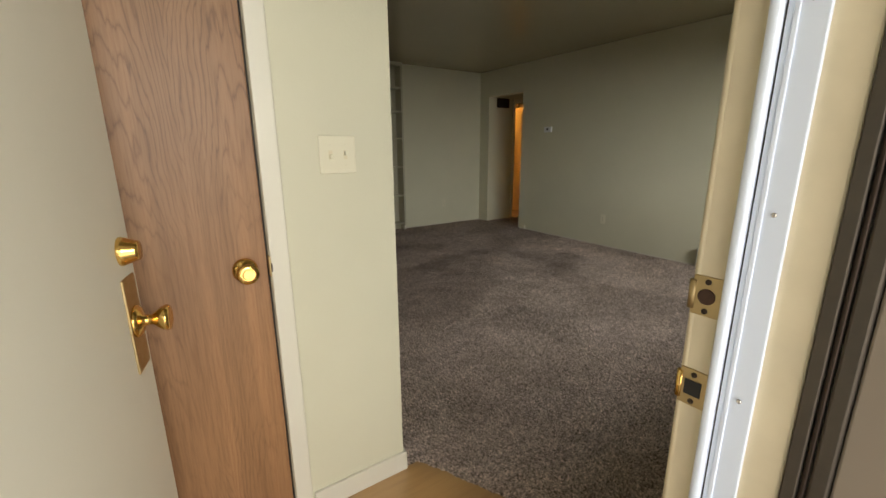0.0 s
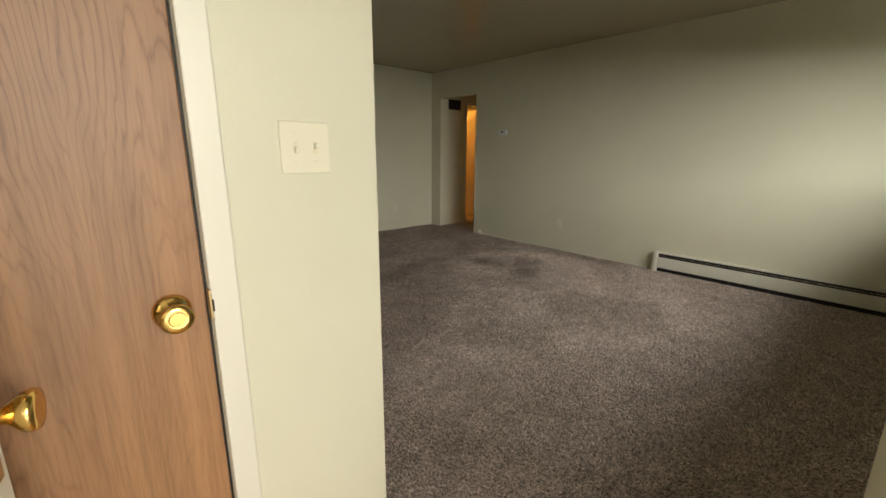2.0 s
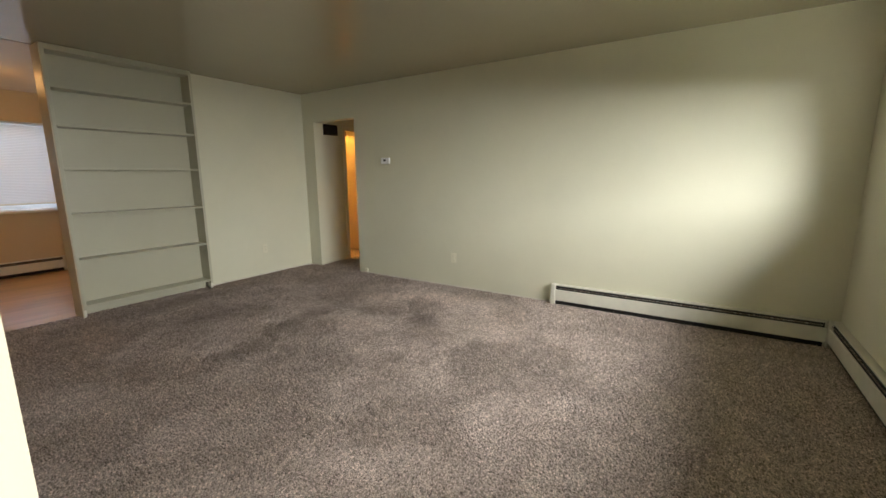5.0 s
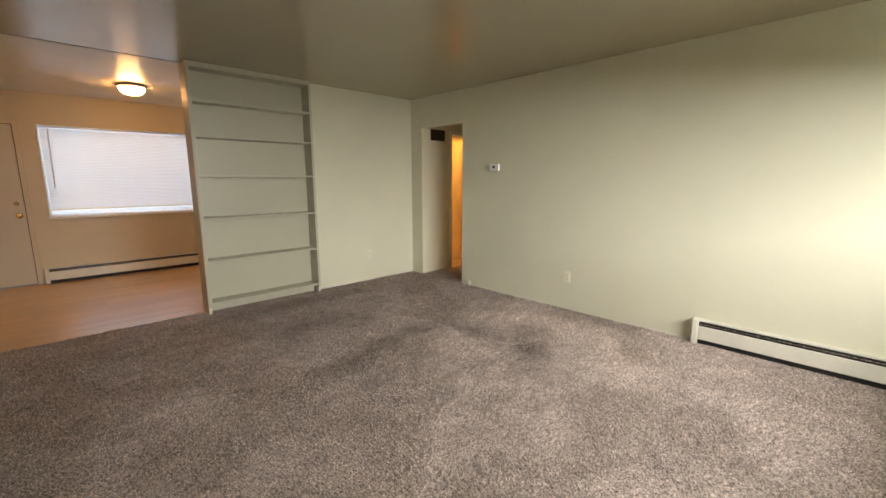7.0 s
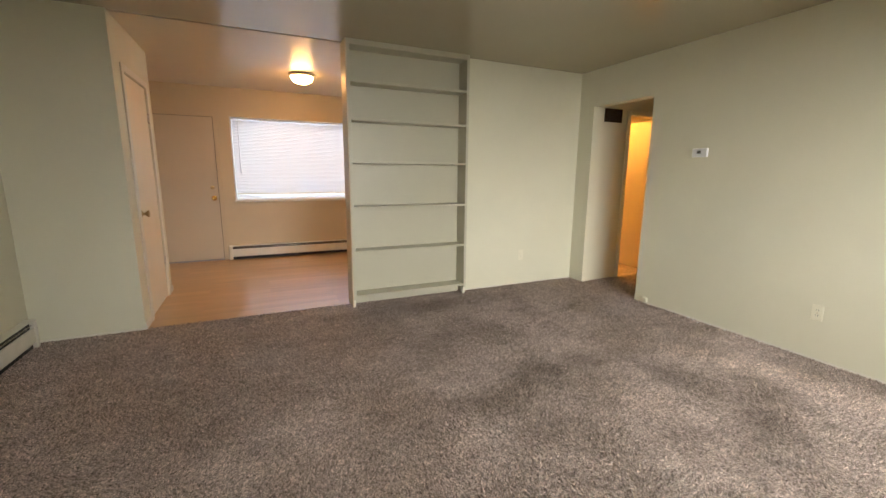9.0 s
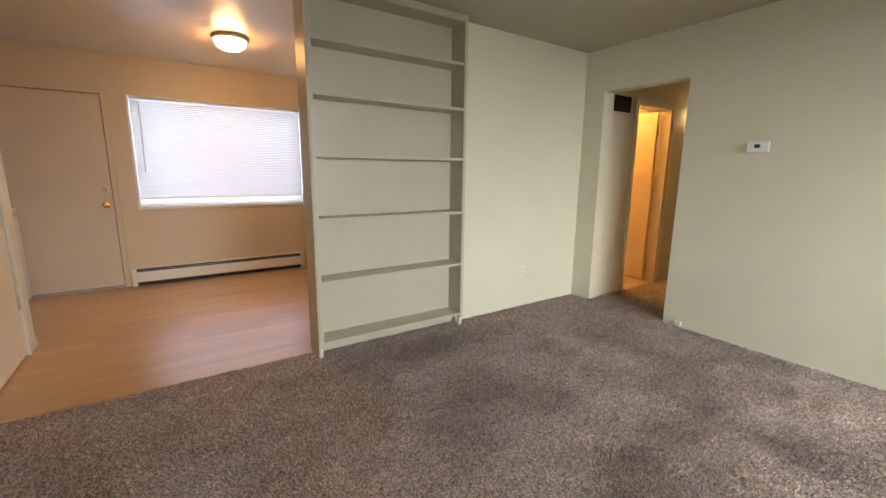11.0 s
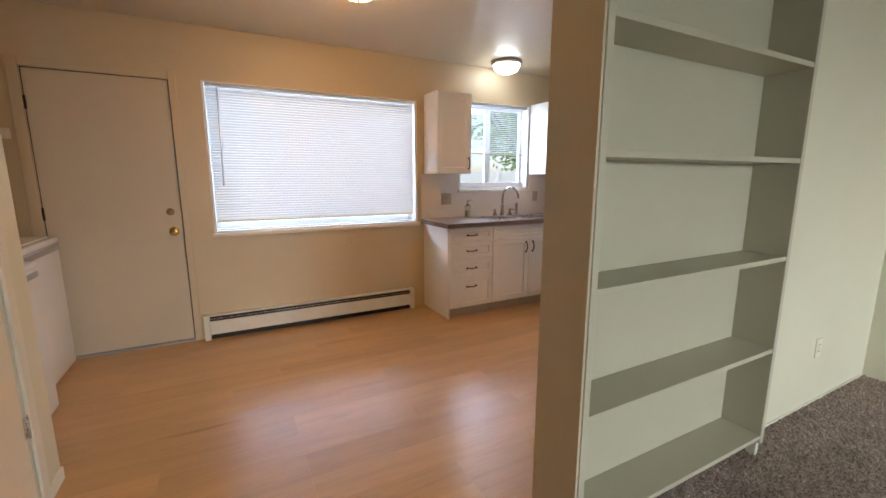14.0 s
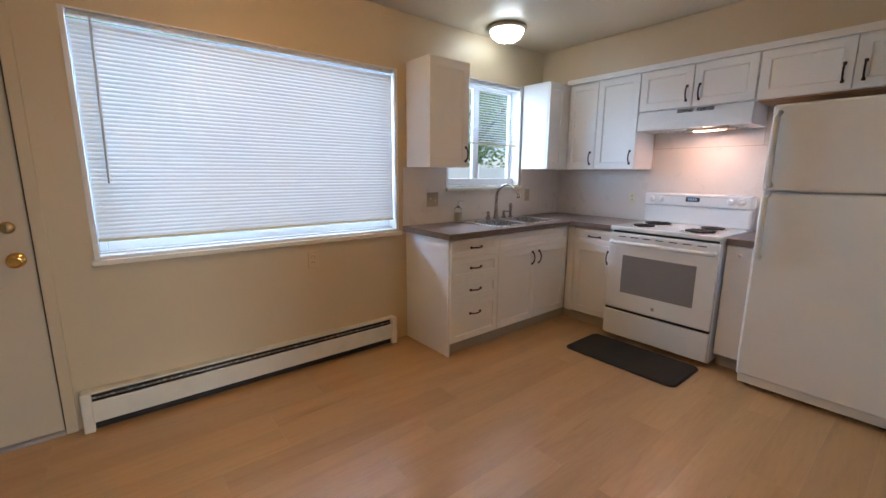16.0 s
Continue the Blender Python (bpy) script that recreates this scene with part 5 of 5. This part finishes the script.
dome(2.143, 7.325, DOME_WARM, "lit flush ceiling lamp with a frosted bowl in the dining area")
dome(3.932, 8.335, DOME_SINK, "lit flush ceiling lamp with a frosted bowl over the sink")

# ---- outside ----
fence = thing("fence", (4.0, 17.0, -0.16), "white panel fence past the back lawn", "fence")
for k in range(18):
    x = -6 + k * 2.0
    part("post", boxes((x - 0.06, x + 0.06, 16.94, 17.06, -0.16, 1.62), bevel=0.01), FENCE, fence)
    part("fence_panel", boxes((x + 0.065, x + 1.935, 16.98, 17.02, -0.08, 1.52), bevel=0.005), FENCE, fence)
random.seed(5)


def tree(x, y, h, r, label):
    e = thing("tree", (x, y, -0.16), label, "tree", "garden trees")
    bm = bmesh.new()
    for k in range(6):
        a = k * 1.05
        bm_tube([(x, y, 0.3 + h * 0.25), (x + 0.3 * r * math.cos(a), y + 0.3 * r * math.sin(a), h * 0.45), (x + 0.75 * r * math.cos(a), y + 0.75 * r * math.sin(a), h * 0.7)], 0.05, 6, bm)
    bm_turned([(0.26, -0.16), (0.18, 0.3), (0.14, h * 0.4), (0.05, h * 0.8)], 10, bm, (x, y, 0))
    part("trunk", bm, BARK, e)
    verts, faces = [], []
    for k in range(4200):
        a, b, c = random.uniform(0, 6.283), random.uniform(-1, 1), random.random() ** 0.4
        lump = 1 + 0.25 * math.sin(3 * a) * math.cos(4 * b)
        p = Vector((x + r * lump * c * math.cos(a) * math.sqrt(1 - b * b), y + r * lump * c * math.sin(a) * math.sqrt(1 - b * b), h * 0.66 + 0.42 * h * c * b * lump))
        u = Vector((random.gauss(0, 1), random.gauss(0, 1), random.gauss(0, 1))).normalized()
        w = u.orthogonal().normalized()
        s = random.uniform(0.10, 0.2)
        n = len(verts)
        verts += [p - s * u, p + 0.5 * s * w, p + s * u, p - 0.5 * s * w]
        faces.append((n, n + 1, n + 2, n + 3))
    me = bpy.data.meshes.new("crown")
    me.from_pydata(verts, [], faces)
    for v in me.vertices:
        v.co -= ORIGIN[e.name]
    me.materials.append(LEAF)
    o = new("crown", me)
    o.parent = e
    return e


tree(19.0, 24.5, 6.4, 3.0, "green leafy tree behind the fence")
tree(14.6, 21.0, 6.0, 2.8, "large green tree behind the fence")
tree(2.0, 20.0, 6.0, 2.6, "tall green tree behind the fence")

# ---- kitchen floor planks ----
random.seed(11)
plank_meshes = {}


def plank(length):
    key = round(length, 2)
    if key not in plank_meshes:
        bm = bm_box(0, key - 0.0002, 0, 0.1798, -0.010, 0.0)
        top_edges = [e for e in bm.edges if all(v.co.z > -0.001 for v in e.verts)]
        bmesh.ops.bevel(bm, geom=top_edges, offset=0.0003, segments=1, affect="EDGES")
        plank_meshes[key] = mesh_of("plank", bm, LAMINATE)
    return plank_meshes[key]


y = 5.815
while y < NORTH - 0.01:
    x = KWEST - random.choice((0.1, 0.4, 0.7, 1.0))
    while x < EAST:
        a, b = max(x, KWEST), min(x + 1.22, EAST)
        if b - a > 0.03:
            o = new("plank", plank(b - a))
            o.location = (a, y, 0.0)
            o.parent = lam_floor
        x += 1.22
    y += 0.18


# ---- carpet pile ----
def carpet_tufts():
    """The living room's pile: small leaning yarn ends, brushed one way or the other in broad patches."""
    rs = np.random.default_rng(7)
    step = 0.0132
    gx, gy = np.meshgrid(np.arange(WEST + 0.01, 8.05, step), np.arange(SOUTH + 0.02, 5.818, step))
    x, y = gx.ravel(), gy.ravel()
    x = x + rs.uniform(-0.5, 0.5, x.size) * step
    y = y + rs.uniform(-0.5, 0.5, y.size) * step
    closet_box = (x < 1.152) & (y > 1.36) & (y < 2.195)
    entry = (y < 1.37) & (x < np.where(y > 1.03, 1.155 + 0.215 * np.clip((1.43 - y) / 0.395, 0, 1) ** 0.8, 1.390))
    hall = (y > 4.66) & (y < 5.59) & ((x > EAST + 0.12) | ((y > 4.805) & (y < 5.570)))
    keep = ((x < EAST - 0.004) | hall) & ~(closet_box | entry | ((y < 0.42) & (x < 1.72)))
    x, y = x[keep], y[keep]
    n = x.size
    sweep = 1.3 * np.sin(1.9 * x + 0.8 * y + 1.0) + 1.1 * np.sin(3.1 * y - 1.7 * x + 2.0) + 0.7 * np.sin(6.3 * x + 4.9 * y) + 0.5 * np.sin(9.0 * y - 7.0 * x)
    a = sweep * 1.4 + rs.normal(0, 1.0, n)
    lean = rs.uniform(0.005, 0.015, n)
    tall = rs.uniform(0.006, 0.015, n)
    wide = rs.uniform(0.0042, 0.0076, n)
    turn = rs.uniform(0, 2.1, n)
    co = np.zeros((n, 4, 3))
    for k in range(3):
        co[:, k, 0] = x + wide * np.cos(turn + 2.094 * k)
        co[:, k, 1] = y + wide * np.sin(turn + 2.094 * k)
        co[:, k, 2] = 0.0005
    co[:, 3, 0], co[:, 3, 1], co[:, 3, 2] = x + lean * np.cos(a), y + lean * np.sin(a), tall
    corner = np.array([0, 1, 3, 1, 2, 3, 2, 0, 3])
    loops = (np.arange(n)[:, None] * 4 + corner[None, :]).ravel().astype(np.int32)
    me = bpy.data.meshes.new("carpet_pile")
    me.vertices.add(n * 4)
    me.vertices.foreach_set("co", co.ravel().astype(np.float32))
    me.loops.add(loops.size)
    me.loops.foreach_set("vertex_index", loops)
    me.polygons.add(n * 3)
    me.polygons.foreach_set("loop_start", np.arange(0, n * 9, 3, dtype=np.int32))
    me.update(calc_edges=True)
    me.materials.append(CARPET)
    return tagged(new("carpet_pile", me), "worn grey-brown cut pile standing on the living room floor", "carpet", "", "stuff")


carpet_tufts()
